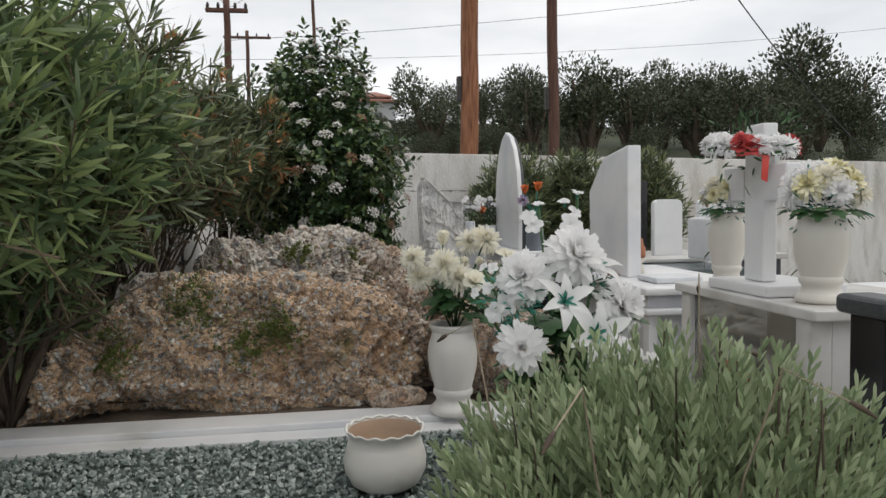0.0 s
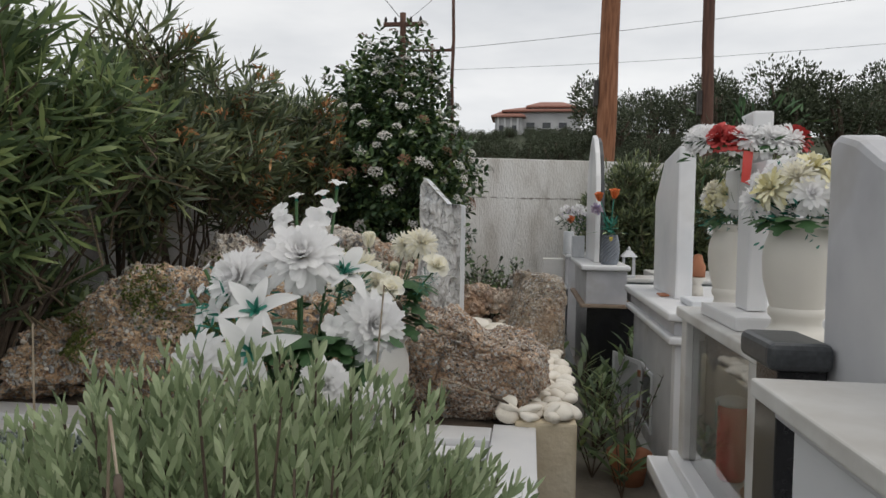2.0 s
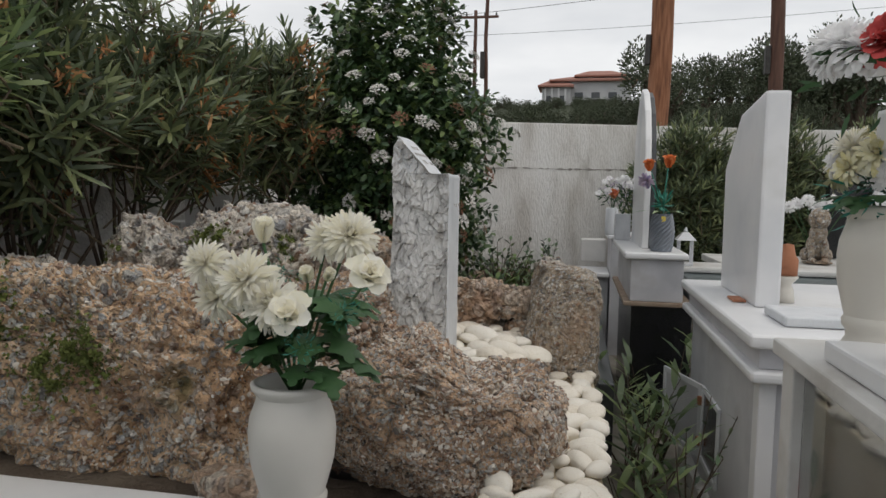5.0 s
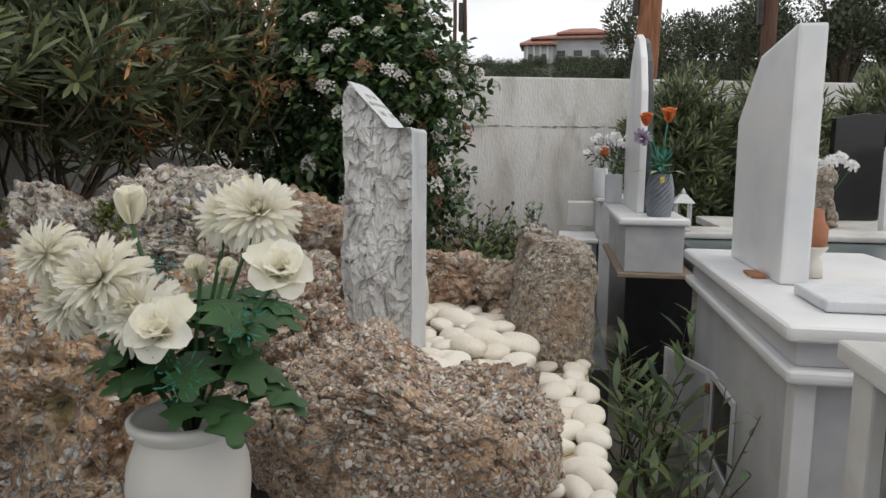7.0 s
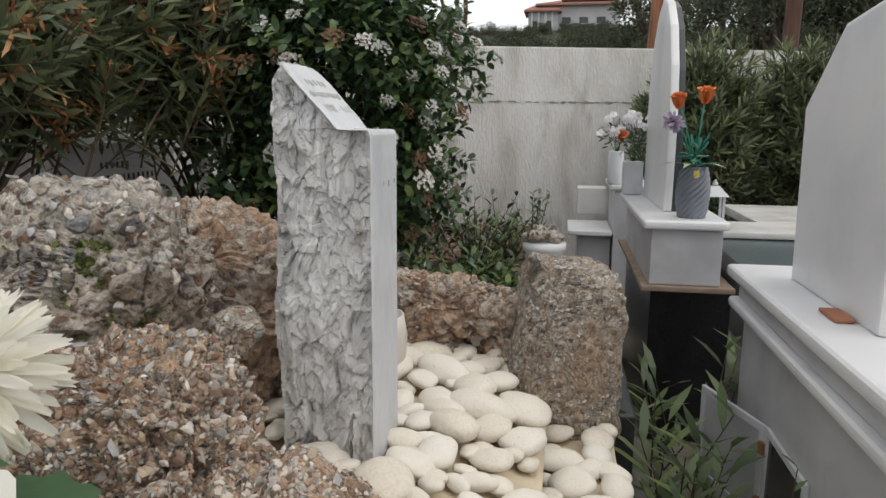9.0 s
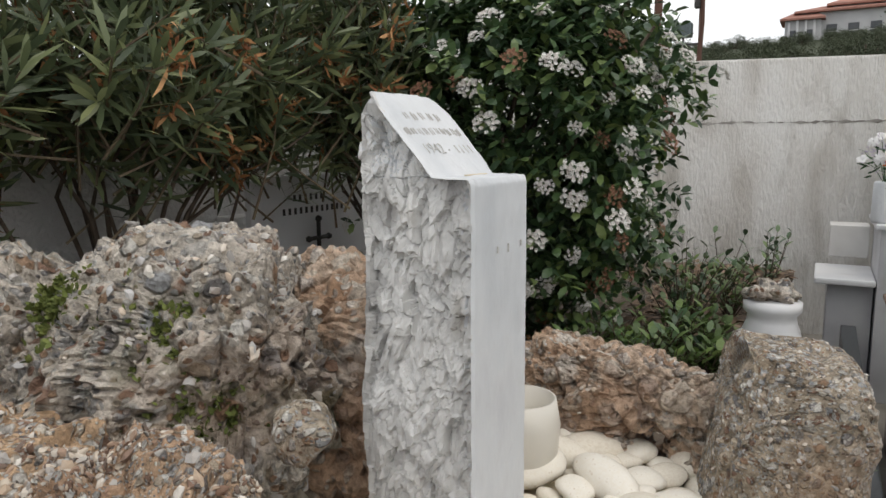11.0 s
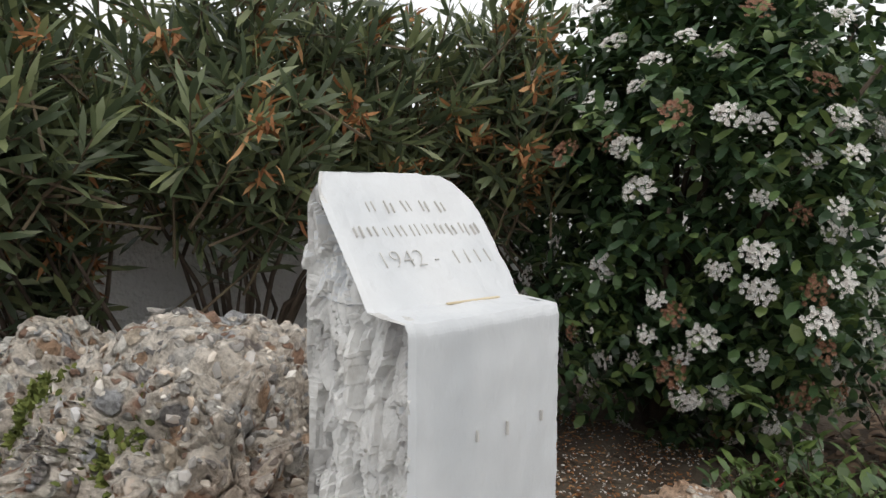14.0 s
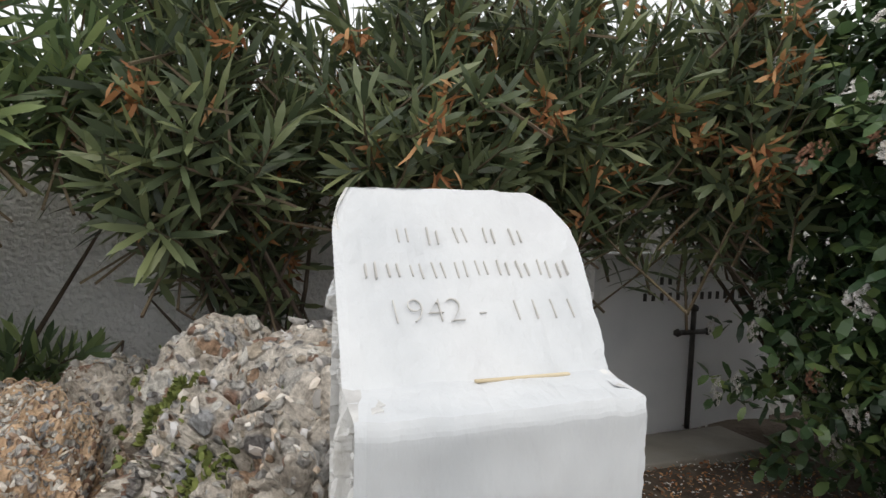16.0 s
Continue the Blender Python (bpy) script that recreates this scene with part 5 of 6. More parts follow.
filler(bunch, (0.40, 1.36, 1.0), 0.08, 160, 4, "silk_teal", 0.03)
filler(bunch, (0.62, 1.42, 1.04), 0.05, 60, 5, "silk_teal", 0.02)
filler(bunch, (0.53, 1.44, 0.85), 0.12, 120, 6, "silk_leaf", 0.05)
turned_vase((0.53, 1.40, BED - 0.002), 0.9, 1.0, "white vase hidden behind the lavender", "white_pot")

# bunch in the vase on the kerb
bunch2 = thing("flower_bunch", "bunch of cream chrysanthemums and roses in the white vase", "flowers")
F2 = [(MUM[0], (0.276, 2.47, 1.036), 0.056), (MUM[1], (0.391, 2.435, 1.010), 0.070), (MUM[0], (0.443, 2.445, 0.960), 0.067), (MUM[1], (0.300, 2.48, 0.960), 0.058), (MUM[1], (0.579, 2.555, 1.100), 0.070), (MUM[0], (0.515, 2.58, 1.090), 0.056)]
for me, at, r in F2:
    bloom(bunch2, me, at, r, (at[0] - 0.40, -0.55, at[2] - 0.75))
F3 = [(ROSE, (0.497, 2.415, 0.935), 0.058, (0.15, -0.75, 0.55)), (ROSE, (0.640, 2.475, 1.012), 0.058, (0.45, -0.55, 0.6)), (BUD, (0.397, 2.50, 1.085), 0.060, (0.05, -0.1, 1)), (BUD, (0.485, 2.54, 0.998), 0.045, (0.1, -0.6, 0.7)),
      (BUD, (0.535, 2.52, 1.005), 0.036, (0.5, -0.4, 0.7))]
for me, at, r, face in F3:
    bloom(bunch2, me, at, r, face, "cream rose")
rng = random.Random(33)
for k in range(64):
    a = rng.uniform(0, 6.28)
    at = (0.475 + 0.06 * math.cos(a), 2.555 + 0.045 * math.sin(a), rng.uniform(0.80, 0.97))
    add_leaf(bunch2, at, rng.uniform(0.08, 0.125), (math.cos(a) + 0.2, math.sin(a) - 0.3, rng.uniform(-0.6, 0.3)))
stems_to(bunch2, (0.448, 2.56, 0.72), [f[1] for f in F2] + [f[1] for f in F3])
for c in ((0.52, 2.42, 0.87), (0.60, 2.44, 0.95), (0.455, 2.49, 1.02), (0.50, 2.40, 0.92), (0.62, 2.5, 0.98)):
    filler(bunch2, c, 0.034, 60, int(c[0] * 1000), "silk_teal", 0.014)


def dome_bunch(at, radius, seed, label, count=16):
    rng = random.Random(seed)
    t = thing("flower_bunch", label, "flowers", at, group="flower bunches beside the cross")
    for k in range(count):
        a, h = 2.4 * k, (k + 0.5) / count
        el = math.asin(1 - h * 0.95)
        d = Vector((math.cos(a) * math.cos(el), math.sin(a) * math.cos(el), math.sin(el)))
        me = (MUM_WHITE, MUM_YELLOW, MUM_WHITE, MUM[0])[rng.randrange(4)]
        bloom(t, me, tuple(d * radius * 0.9 + Vector((0, 0, 0.045))), radius * rng.uniform(0.42, 0.52), tuple(d))
    for k in range(18):
        a = k * 0.35 + rng.random()
        add_leaf(t, (math.cos(a) * radius * 0.6, math.sin(a) * radius * 0.6, 0.01), radius * rng.uniform(0.5, 0.75), (math.cos(a), math.sin(a), rng.uniform(-0.5, 0.2)))
    filler(t, (0, 0, 0.02), radius * 1.05, 200, seed, "silk_teal", 0.035)
    filler(t, (0, 0, 0.03), radius * 0.85, 110, seed + 1, "silk_leaf", 0.03)
    return t


dome_bunch((1.68, 2.66, 1.20), 0.095, 41, "white and yellow artificial chrysanthemums in a cream vase")
dome_bunch((1.70, 2.06, 1.195), 0.125, 42, "white and yellow artificial chrysanthemums in a large cream vase", 20)

wreath = thing("flower_wreath", "wreath of white and coral red flowers hung round the cross", "wreath", (1.66, 2.44, 1.45))
ring_pts = [(0.165 * math.cos(a), 0.165 * math.sin(a), 0.03 * math.sin(a)) for a in np.linspace(0, 2 * math.pi, 28)]
part("hoop", mesh_of("hoop", *tube(ring_pts, 0.010, 8), M["silk_leaf"], True), None, wreath, "green wreath hoop")
for k in range(24):
    a = k * math.pi / 12
    red = k in (15, 16, 22, 23)
    p = Vector((0.145 * math.cos(a), 0.145 * math.sin(a), 0.008 + 0.02 * math.sin(a) + 0.012 * (k % 2)))
    bloom(wreath, RED if red else (PEONY[k % 3] if k % 3 else MUM_WHITE), tuple(p), 0.056 if red else 0.056, (p.x * 2.2, p.y * 2.2, 0.15 + 0.25 * (k % 3)), "coral red carnation" if red else "")
filler(wreath, (0, 0, 0.0), 0.2, 120, 12, "silk_leaf", 0.05)
part("ribbon", prism([(-0.055, -0.13), (-0.03, -0.14), (-0.02, 0.0), (-0.05, 0.0)], "y", -0.165, -0.162, 0), M["ribbon"], wreath, "bright red ribbon tail")

# ---- lavender ----
def lavender(at, rx, ry, count, seed):
    rng = np.random.default_rng(seed)
    bush = thing("lavender_bush", "grey-green lavender bush with a few dry stalks", "shrub", at)
    P, D, L, W, stems = [], [], [], [], []
    for k in range(count):
        a, r = rng.uniform(0, 6.28), math.sqrt(rng.random())
        root = np.array([rx * r * math.cos(a) * 0.55, ry * r * math.sin(a) * 0.55, 0.0])
        h = 0.575 * (1 - 0.35 * r ** 2.2) * rng.uniform(0.66, 1.14)
        top = np.array([rx * r * math.cos(a), ry * r * math.sin(a), h])
        lean = np.array([0.05 * math.cos(a) * r, 0.05 * math.sin(a) * r, 0]) + rng.normal(size=3) * 0.012
        if k % 3 == 0:
            stems.append(tube([tuple(root), tuple(root * 0.45 + top * 0.55 + lean), tuple(top)], [0.004, 0.003, 0.0015], 4))
        shoot = top - (root * 0.45 + top * 0.55) + lean
        shoot /= np.linalg.norm(shoot)
        n = 11
        for i in range(n):
            s = i / (n - 1)
            pos = top - shoot * (1 - s) * 0.20
            for j in range(3):
                b = 2.09 * j + i * 1.1 + rng.uniform(-0.2, 0.2)
                d = np.array([math.cos(b), math.sin(b), 0]) * (0.75 - 0.35 * s) + shoot * 1.0
                P.append(pos); D.append(d); L.append(rng.uniform(0.032, 0.052) * (1.1 - 0.35 * s)); W.append(rng.uniform(0.0065, 0.0095))
    P, D, L, W = map(np.array, (P, D, L, W))
    up = rng.normal(size=P.shape) + np.array([0, 0, 0.6])
    part("foliage", mesh_of("foliage", *leaf_blades(P, D, up, L, W, -0.06, 0.2, 0.5), M["lavender"]), None, bush)
    part("stem_tangle", mesh_of("stem_tangle", *merge(stems), M["bark"]), None, bush)["kind"] = "stuff"
    for x, y, dx, dy, h in ((-0.22, -0.2, -0.08, -0.1, 0.62), (-0.02, -0.24, 0.06, -0.08, 0.64), (-0.32, 0.05, -0.05, 0.06, 0.66), (0.15, 0.2, 0.02, 0.04, 0.72), (0.20, 0.26, 0.10, 0.03, 0.56)):
        pts = [(x * 0.6, y * 0.6, 0.2), (x, y, h * 0.75), (x + dx * 0.5, y + dy * 0.5, h), (x + dx * 1.3, y + dy * 1.3, h - 0.03)]
        st = part("dry_stalk", mesh_of("dry_stalk", *tube(pts, [0.002, 0.0018, 0.0015, 0.0013], 5), M["lavender_stem"]), None, bush, "pale dry flower stalk")
        e = Vector(pts[-1])
        part("seed_head", mesh_of("seed_head", *tube([e, e + Vector((dx * 0.12, dy * 0.12, -0.005)), e + Vector((dx * 0.3, dy * 0.3, -0.015))], [0.003, 0.0045, 0.0015], 6), M["bark"], True), None, st, "dark dry seed head")
    return bush


lavender((0.58, 0.93, BED - 0.01), 0.44, 0.36, 760, 77)

white_pot = thing("garden_pot", "round white pot with a wavy stained rim on the gravel", "pot", (0.125, 1.93, BED - 0.004))
part("pot_body", mesh_of("pot_body", *lathe([(0.0, 0), (0.075, 0), (0.105, 0.02), (0.126, 0.06), (0.128, 0.095), (0.116, 0.14), (0.108, 0.16), (0.116, 0.178), (0.124, 0.186), (0.122, 0.190), (0.116, 0.186)], 72, 0.0035, 16), M["white_pot"], True), None, white_pot)
part("inside", mesh_of("inside", *lathe([(0.0, 0.035), (0.08, 0.04), (0.11, 0.09), (0.105, 0.15), (0.113, 0.18)], 48), M["pot_inside"], True), None, white_pot, "rust-stained inside of the pot")

terra = thing("terracotta_pot", "terracotta flower pot with a straggly plant in the alley", "pot", (1.50, 3.66, ALLEY + 0.014))
part("pot_body", mesh_of("pot_body", *lathe([(0.0, 0), (0.075, 0), (0.098, 0.12), (0.098, 0.125), (0.112, 0.127), (0.114, 0.16), (0.104, 0.16), (0.095, 0.12), (0.0, 0.118)], 36), M["terracotta"], True), None, terra)
seedling((1.50, 3.66, 0.0), 40, 61, 0.05, "straggly plant growing in the terracotta pot", 0.35, "viburnum", "potted_plant", 0.42)
for k, (x, y, h, n) in enumerate(((1.36, 4.05, 0.50, 35), (1.34, 4.45, 0.48, 35), (1.54, 4.75, 0.66, 35), (1.32, 3.70, 0.38, 35), (1.42, 4.25, 0.44, 42), (1.44, 3.45, 0.30, 28), (1.46, 4.95, 0.34, 28))):
    seedling((x, y, ALLEY + 0.012), n, 70 + k, 0.17, "young oleander shoots growing in the alley", 0.19, "oleander_light", "oleander_shoot", h)

urn = thing("stone_urn", "grey marble urn topped with a rough stone", "urn", (0.93, 5.28, TERRACE - 0.01))
part("urn_body", mesh_of("urn_body", *lathe([(0.0, 0), (0.07, 0), (0.075, 0.02), (0.098, 0.16), (0.10, 0.21), (0.085, 0.25), (0.082, 0.275), (0.098, 0.295), (0.098, 0.325), (0.0, 0.33)], 40), M["marble"], True), None, urn)
cap_rock = rock("rough cream stone lying on the urn", (0.93, 5.28, TERRACE + 0.345), (0.10, 0.09, 0.05), "rock_grey", 53, 4, 0, name="capping_stone")
cream = thing("cream_pot", "cream ceramic pot behind the headstone", "pot", (0.50, 3.95, 0.57))
part("pot_body", mesh_of("pot_body", *lathe([(0.0, 0), (0.06, 0), (0.085, 0.06), (0.09, 0.13), (0.08, 0.19), (0.075, 0.19), (0.08, 0.13), (0.0, 0.10)], 36), M["ceramic"], True), None, cream)

# things on the arched grave
gv = thing("faceted_vase", "grey-blue quilted ceramic vase with a gold tag", "vase", (1.56, 5.30, 0.886))
verts, faces = [], []
for k in range(17):
    z = 0.22 * k / 16
    r0 = 0.047 + 0.022 * math.sin(math.pi * (0.12 + 0.80 * k / 16))
    for i in range(28):
        verts.append(((r0 + (0.004 if (i + k) % 2 else -0.002)) * math.cos(i * math.pi / 14), (r0 + (0.004 if (i + k) % 2 else -0.002)) * math.sin(i * math.pi / 14), z))
for k in range(16):
    for i in range(28):
        j = (i + 1) % 28
        faces.append((k * 28 + i, k * 28 + j, (k + 1) * 28 + j, (k + 1) * 28 + i))
part("vase_body", mesh_of("vase_body", verts, faces, M["grey_vase"]), None, gv)
part("tag", box((-0.012, -0.062, 0.175), (0.012, -0.056, 0.205), 0.002), M["stamen"], gv, "small golden tag")
tul = thing("flower_bunch", "orange artificial tulips with teal leaves in a grey vase", "flowers", (1.56, 5.30, 1.10))
for at, r in (((0.02, -0.02, 0.27), 0.075), ((-0.085, -0.02, 0.25), 0.07)):
    bloom(tul, TULIP, at, r, (at[0], -0.2, 1))
bloom(tul, petals("lilac_spray", [(16, 80, 1.0, 0.3, 0.2, 0.2, False), (16, 50, 1.0, 0.3, 0.1, 0.1, False), (12, 20, 1.0, 0.3, 0, 0, False)], "petal_lilac", 44), (-0.10, -0.03, 0.20), 0.05, (-0.3, -0.5, -0.4), "pale pink flower spray")
stems_to(tul, (0, 0, -0.02), [(0.02, -0.02, 0.29), (-0.085, -0.02, 0.28), (-0.10, -0.03, 0.22)], "silk_teal")
for a in (0.3, 1.4, 2.7, 3.4, 4.3, 5.4):
    P = np.array([[0, 0, 0.0]]); D = np.array([[math.cos(a), math.sin(a), 0.55]])
    part("leaf", mesh_of("leaf", *leaf_blades(P, D, np.array([[0.05, 0.02, 1.0]]), np.array([0.16]), np.array([0.035]), 0.5), M["silk_teal" if a < 3 else "lavender"]), None, tul)
filler(tul, (0, 0, 0.05), 0.05, 40, 14, "silk_teal", 0.06)
sv = thing("square_vase", "white square ceramic vase", "vase", (1.40, 6.32, 0.886))
part("vase_body", box((-0.055, -0.05, 0), (0.055, 0.05, 0.19), 0.008), M["marble_bright"], sv)
sv2 = thing("round_vase", "white round ceramic vase", "vase", (1.36, 7.10, 0.876))
part("vase_body", mesh_of("vase_body", *lathe([(0, 0), (0.05, 0), (0.055, 0.02), (0.052, 0.22), (0.045, 0.23), (0.0, 0.21)]), M["marble_bright"], True), None, sv2)
for base, seed in (((1.40, 6.32, 1.07), 51), ((1.36, 7.10, 1.10), 52)):
    lil = thing("flower_bunch", "lilac and orange artificial flowers in a white vase", "flowers", base)
    rr = random.Random(seed)
    heads = []
    for k in range(9):
        p = (rr.uniform(-0.12, 0.10), rr.uniform(-0.08, 0.08), rr.uniform(0.09, 0.26))
        heads.append(p)
        bloom(lil, TULIP if k == 0 and seed == 51 else (SMALL if k % 2 else MUM_WHITE), p, 0.07 if k == 0 else 0.034, (p[0], -0.4, 0.5))
    stems_to(lil, (0, 0, -0.01), heads, "silk_leaf", 0.002)
    filler(lil, (-0.02, 0, 0.16), 0.11, 150, seed, "petal_lilac", 0.022)
    filler(lil, (0, 0, 0.10), 0.10, 70, seed + 5, "silk_leaf", 0.06)

# ---- the old slab against the west wall ----
slab_w = thing("wall_slab", "white marble memorial slab with an iron cross against the wall", "memorial")
part("panel", box((-1.27, 4.93, 0.40), (-1.23, 5.88, 1.18), 0.006), M["marble"], slab_w)
part("backing", box((-1.41, 4.88, 0.36), (-1.272, 6.3, 1.0), 0.01), M["plaster_grey"], slab_w, "cracked plaster backing")
ic = new("iron_cross"); ic.parent = slab_w
part("cross_bar", mesh_of("cross_bar", *tube([(-1.222, 5.40, 0.44), (-1.222, 5.40, 0.94)], 0.011, 8), M["iron"], True), None, ic)
part("cross_bar", mesh_of("cross_bar", *tube([(-1.222, 5.32, 0.85), (-1.222, 5.48, 0.85)], 0.011, 8), M["iron"], True), None, ic)
for y, z in ((5.32, 0.85), (5.48, 0.85), (5.40, 0.95)):
    part("finial", mesh_of("finial", *lathe([(0.0, -0.018), (0.018, -0.008), (0.018, 0.008), (0.0, 0.018)], 10), M["iron"], True), None, ic).matrix_basis = pose(-1.222, y, z)
for row, (z, y0, marks) in enumerate(((1.05, 5.22, 6), (0.985, 5.14, 13))):
    for k in range(marks):
        part("letter_bar", box((-1.231, y0 + 0.042 * k, z), (-1.2285, y0 + 0.042 * k + 0.018, z + 0.032), 0), M["iron"], slab_w)
part("ground_slab", box((-1.16, 4.9, 0.40), (-0.90, 5.52, 0.462), 0.008), M["concrete"], slab_w, "low weathered slab on the soil")

# inscription of the headstone: name lines as plain bars, the year cut in figures
def face_at(u, v):
    """A place on the slanted top: u along it, v up it."""
    return Matrix.LocRotScale((0.507, 3.548, 1.3402), Euler((radians(46.5), 0, radians(81.5 + 8.5))), None) @ Matrix.Translation((u, v, 0))


rng = random.Random(3)
for v, half, marks in ((0.020, 0.050, 5), (-0.014, 0.082, 10)):
    for k in range(marks):
        u = -half + 2 * half * k / (marks - 1)
        lean = rng.uniform(-4, 4)
        for side in (0, 0.0075):
            ob = part("letter_bar", box((side - 0.0005, rng.uniform(0, 0.004), -0.003), (side + 0.0005, rng.uniform(0.013, 0.018), 0.0007), 0), M["engraved"], stele)
            ob.matrix_basis = face_at(u, v) @ pose(0, 0, 0, 0, 0, lean)
for k in range(4):
    ob = part("letter_bar", box((0, 0, -0.002), (0.0009, 0.017, 0.0006), 0), M["engraved"], stele)
    ob.matrix_basis = face_at(0.030 + 0.016 * k, -0.052)
year = bpy.data.curves.new("year", "FONT")
year.body, year.size, year.extrude, year.align_x, year.offset = "1942 -", 0.031, 0.0008, "CENTER", -0.0011
year_ob = new("year_tmp", year)
dg = bpy.context.evaluated_depsgraph_get()
year_me = bpy.data.meshes.new_from_object(year_ob.evaluated_get(dg))
bpy.data.objects.remove(year_ob)
year_me.materials.append(M["engraved"])
part("year_figures", year_me, None, stele).matrix_basis = face_at(-0.034, -0.052)
part("stain", box((0.577, 3.525, 1.2674), (0.581, 3.60, 1.2694), 0.0008), M["mortar"], stele, "rusty streak along the ledge")
for k, u in enumerate((0.03, 0.07, 0.12)):
    part("letter_bar", box((0.6435, 3.47 + u, 1.155 - 0.003 * (k % 2)), (0.6462, 3.4715 + u, 1.165), 0), M["engraved"], stele)

# ---- petals and dead leaves on the soil ----
def scatter(name, label, count, x0, x1, y0, y1, z, size, mat, seed, category):
    rng = np.random.default_rng(seed)
    p = np.stack([rng.uniform(x0, x1, count), rng.uniform(y0, y1, count), z + rng.uniform(0.03, 0.045, count)], 1)
    a = rng.uniform(0, 6.28, count)
    d = np.stack([np.cos(a), np.sin(a), rng.uniform(-0.1, 0.35, count)], 1)
    up = np.stack([rng.normal(0, 0.3, count), rng.normal(0, 0.3, count), np.ones(count)], 1)
    L = size * rng.uniform(0.6, 1.3, count)
    return tagged(new(name, mesh_of(name, *leaf_blades(p, d, up, L, L * 0.5, 0.3), M[mat])), label, category, kind="stuff")


scatter("fallen_petals", "white petals scattered over the dark soil", 2600, -1.2, 0.6, 4.3, 5.5, TERRACE - 0.025, 0.012, "viburnum_bloom", 5, "petals")
scatter("leaf_litter", "brown dead leaves lying by the wall", 900, 0.2, 0.92, 5.6, 7.8, TERRACE, 0.07, "litter", 6, "leaves")
scatter("leaf_litter", "rusty fallen blossoms lying on the soil", 3000, -1.1, 0.5, 4.4, 5.5, TERRACE - 0.028, 0.016, "oleander_dry", 8, "leaves")
scatter("leaf_litter", "brown dead leaves lying under the shrubs", 500, -1.3, 0.5, 4.3, 5.5, TERRACE - 0.03, 0.035, "litter", 7, "leaves")
M["weed"] = material("bright_weed_leaf", [(0.05, 0.085, 0.025), (0.10, 0.16, 0.045), (0.20, 0.28, 0.08)], 6, 0.45, 0.05, 80, island=0.75, translucent=0.25)
for k, (x, y, n, h) in enumerate(((0.50, 4.98, 150, 0.20), (0.62, 5.12, 160, 0.17), (0.74, 5.22, 140, 0.15), (0.40, 5.15, 150, 0.24), (0.58, 5.35, 150, 0.24), (0.72, 5.45, 140, 0.20), (0.30, 5.02, 120, 0.16), (0.70, 6.2, 120, 0.3), (0.52, 6.0, 120, 0.32))):
    seedling((x, y, TERRACE), n, 150 + k, 0.055, "low bright green weeds beside the viburnum", 0.5, "weed", "weed_clump", h)
for k, (x, y, n, h) in enumerate(((0.52, 5.05, 70, 0.28), (0.68, 5.3, 60, 0.22), (0.35, 4.85, 50, 0.2), (0.62, 6.6, 70, 0.36), (0.8, 6.9, 70, 0.38), (0.25, 4.75, 50, 0.18), (0.55, 5.7, 150, 0.40))):
    seedling((x, y, TERRACE), n, 100 + k, 0.06, "green seedlings under the viburnum", 0.45, "viburnum", "seedling", h)

for x, y, mat, tone in ((0.19, 5.22, "stamen", "yellow"), (0.23, 5.36, "ribbon", "red")):
    cap = thing("bottle_cap", tone + " plastic cap lying on the soil", "cap", (x, y, TERRACE + 0.012))
    part("cap_body", mesh_of("cap_body", *lathe([(0.0, 0), (0.016, 0), (0.017, 0.004), (0.017, 0.018), (0.015, 0.021), (0.0, 0.021)], 20), M[mat], True), None, cap)

# ---- lantern, lamp and neighbours on the right ----
lan = thing("garden_lantern", "small white lattice lantern with a pointed roof", "lantern", (1.80, 6.02, 0.742))
part("lantern_base", box((-0.05, -0.05, 0), (0.05, 0.05, 0.015), 0.003), M["white_metal"], lan)
for sx in (-1, 1):
    for sy in (-1, 1):
        part("lantern_post", box((0.042 * sx - 0.006, 0.042 * sy - 0.006, 0.016), (0.042 * sx + 0.006, 0.042 * sy + 0.006, 0.17), 0.001), M["white_metal"], lan)
part("lantern_roof", mesh_of("lantern_roof", [(-.065, -.065, .172), (.065, -.065, .172), (.065, .065, .172), (-.065, .065, .172), (-.02, -.02, .225), (.02, -.02, .225), (.02, .02, .225), (-.02, .02, .225)],
     [(0, 1, 5, 4), (1, 2, 6, 5), (2, 3, 7, 6), (3, 0, 4, 7), (4, 5, 6, 7), (3, 2, 1, 0)], M["white_metal"]), None, lan)
part("finial", mesh_of("finial", *lathe([(0.012, 0.226), (0.016, 0.235), (0.004, 0.26)], 10), M["white_metal"], True), None, lan)
lamp = thing("oil_lamp", "amber glass oil lamp on the marble slab", "lamp", (1.90, 4.05, 0.792))
part("lamp_foot", mesh_of("lamp_foot", *lathe([(0.0, 0), (0.035, 0), (0.03, 0.05), (0.02, 0.07), (0.045, 0.10), (0.045, 0.105), (0.0, 0.106)], 20), M["ceramic"], True), None, lamp)
part("lamp_glass", mesh_of("lamp_glass", *lathe([(0.0, 0.107), (0.04, 0.108), (0.042, 0.17), (0.03, 0.19), (0.022, 0.23), (0.0, 0.235)], 20), M["terracotta"], True), None, lamp, "amber brown lamp glass")
grave_f = thing("family_grave", "wide grave with a white marble rim and dark cover", "grave")
part("grave_body", box((2.2, 6.55, ALLEY), (4.6, 7.4, 0.66), 0.01), M["granite_slate"], grave_f)
part("grave_rim", box((2.15, 6.5, 0.662), (4.65, 7.45, 0.72), 0.01), M["marble_worn"], grave_f)
part("dark_headstone", prism([(3.1, 0.725), (3.45, 0.725), (3.45, 1.52), (3.30, 1.535), (3.1, 1.50)], "y", 7.3, 7.4, 0.008), M["black_granite_and_hollows"], grave_f, "polished black headstone")
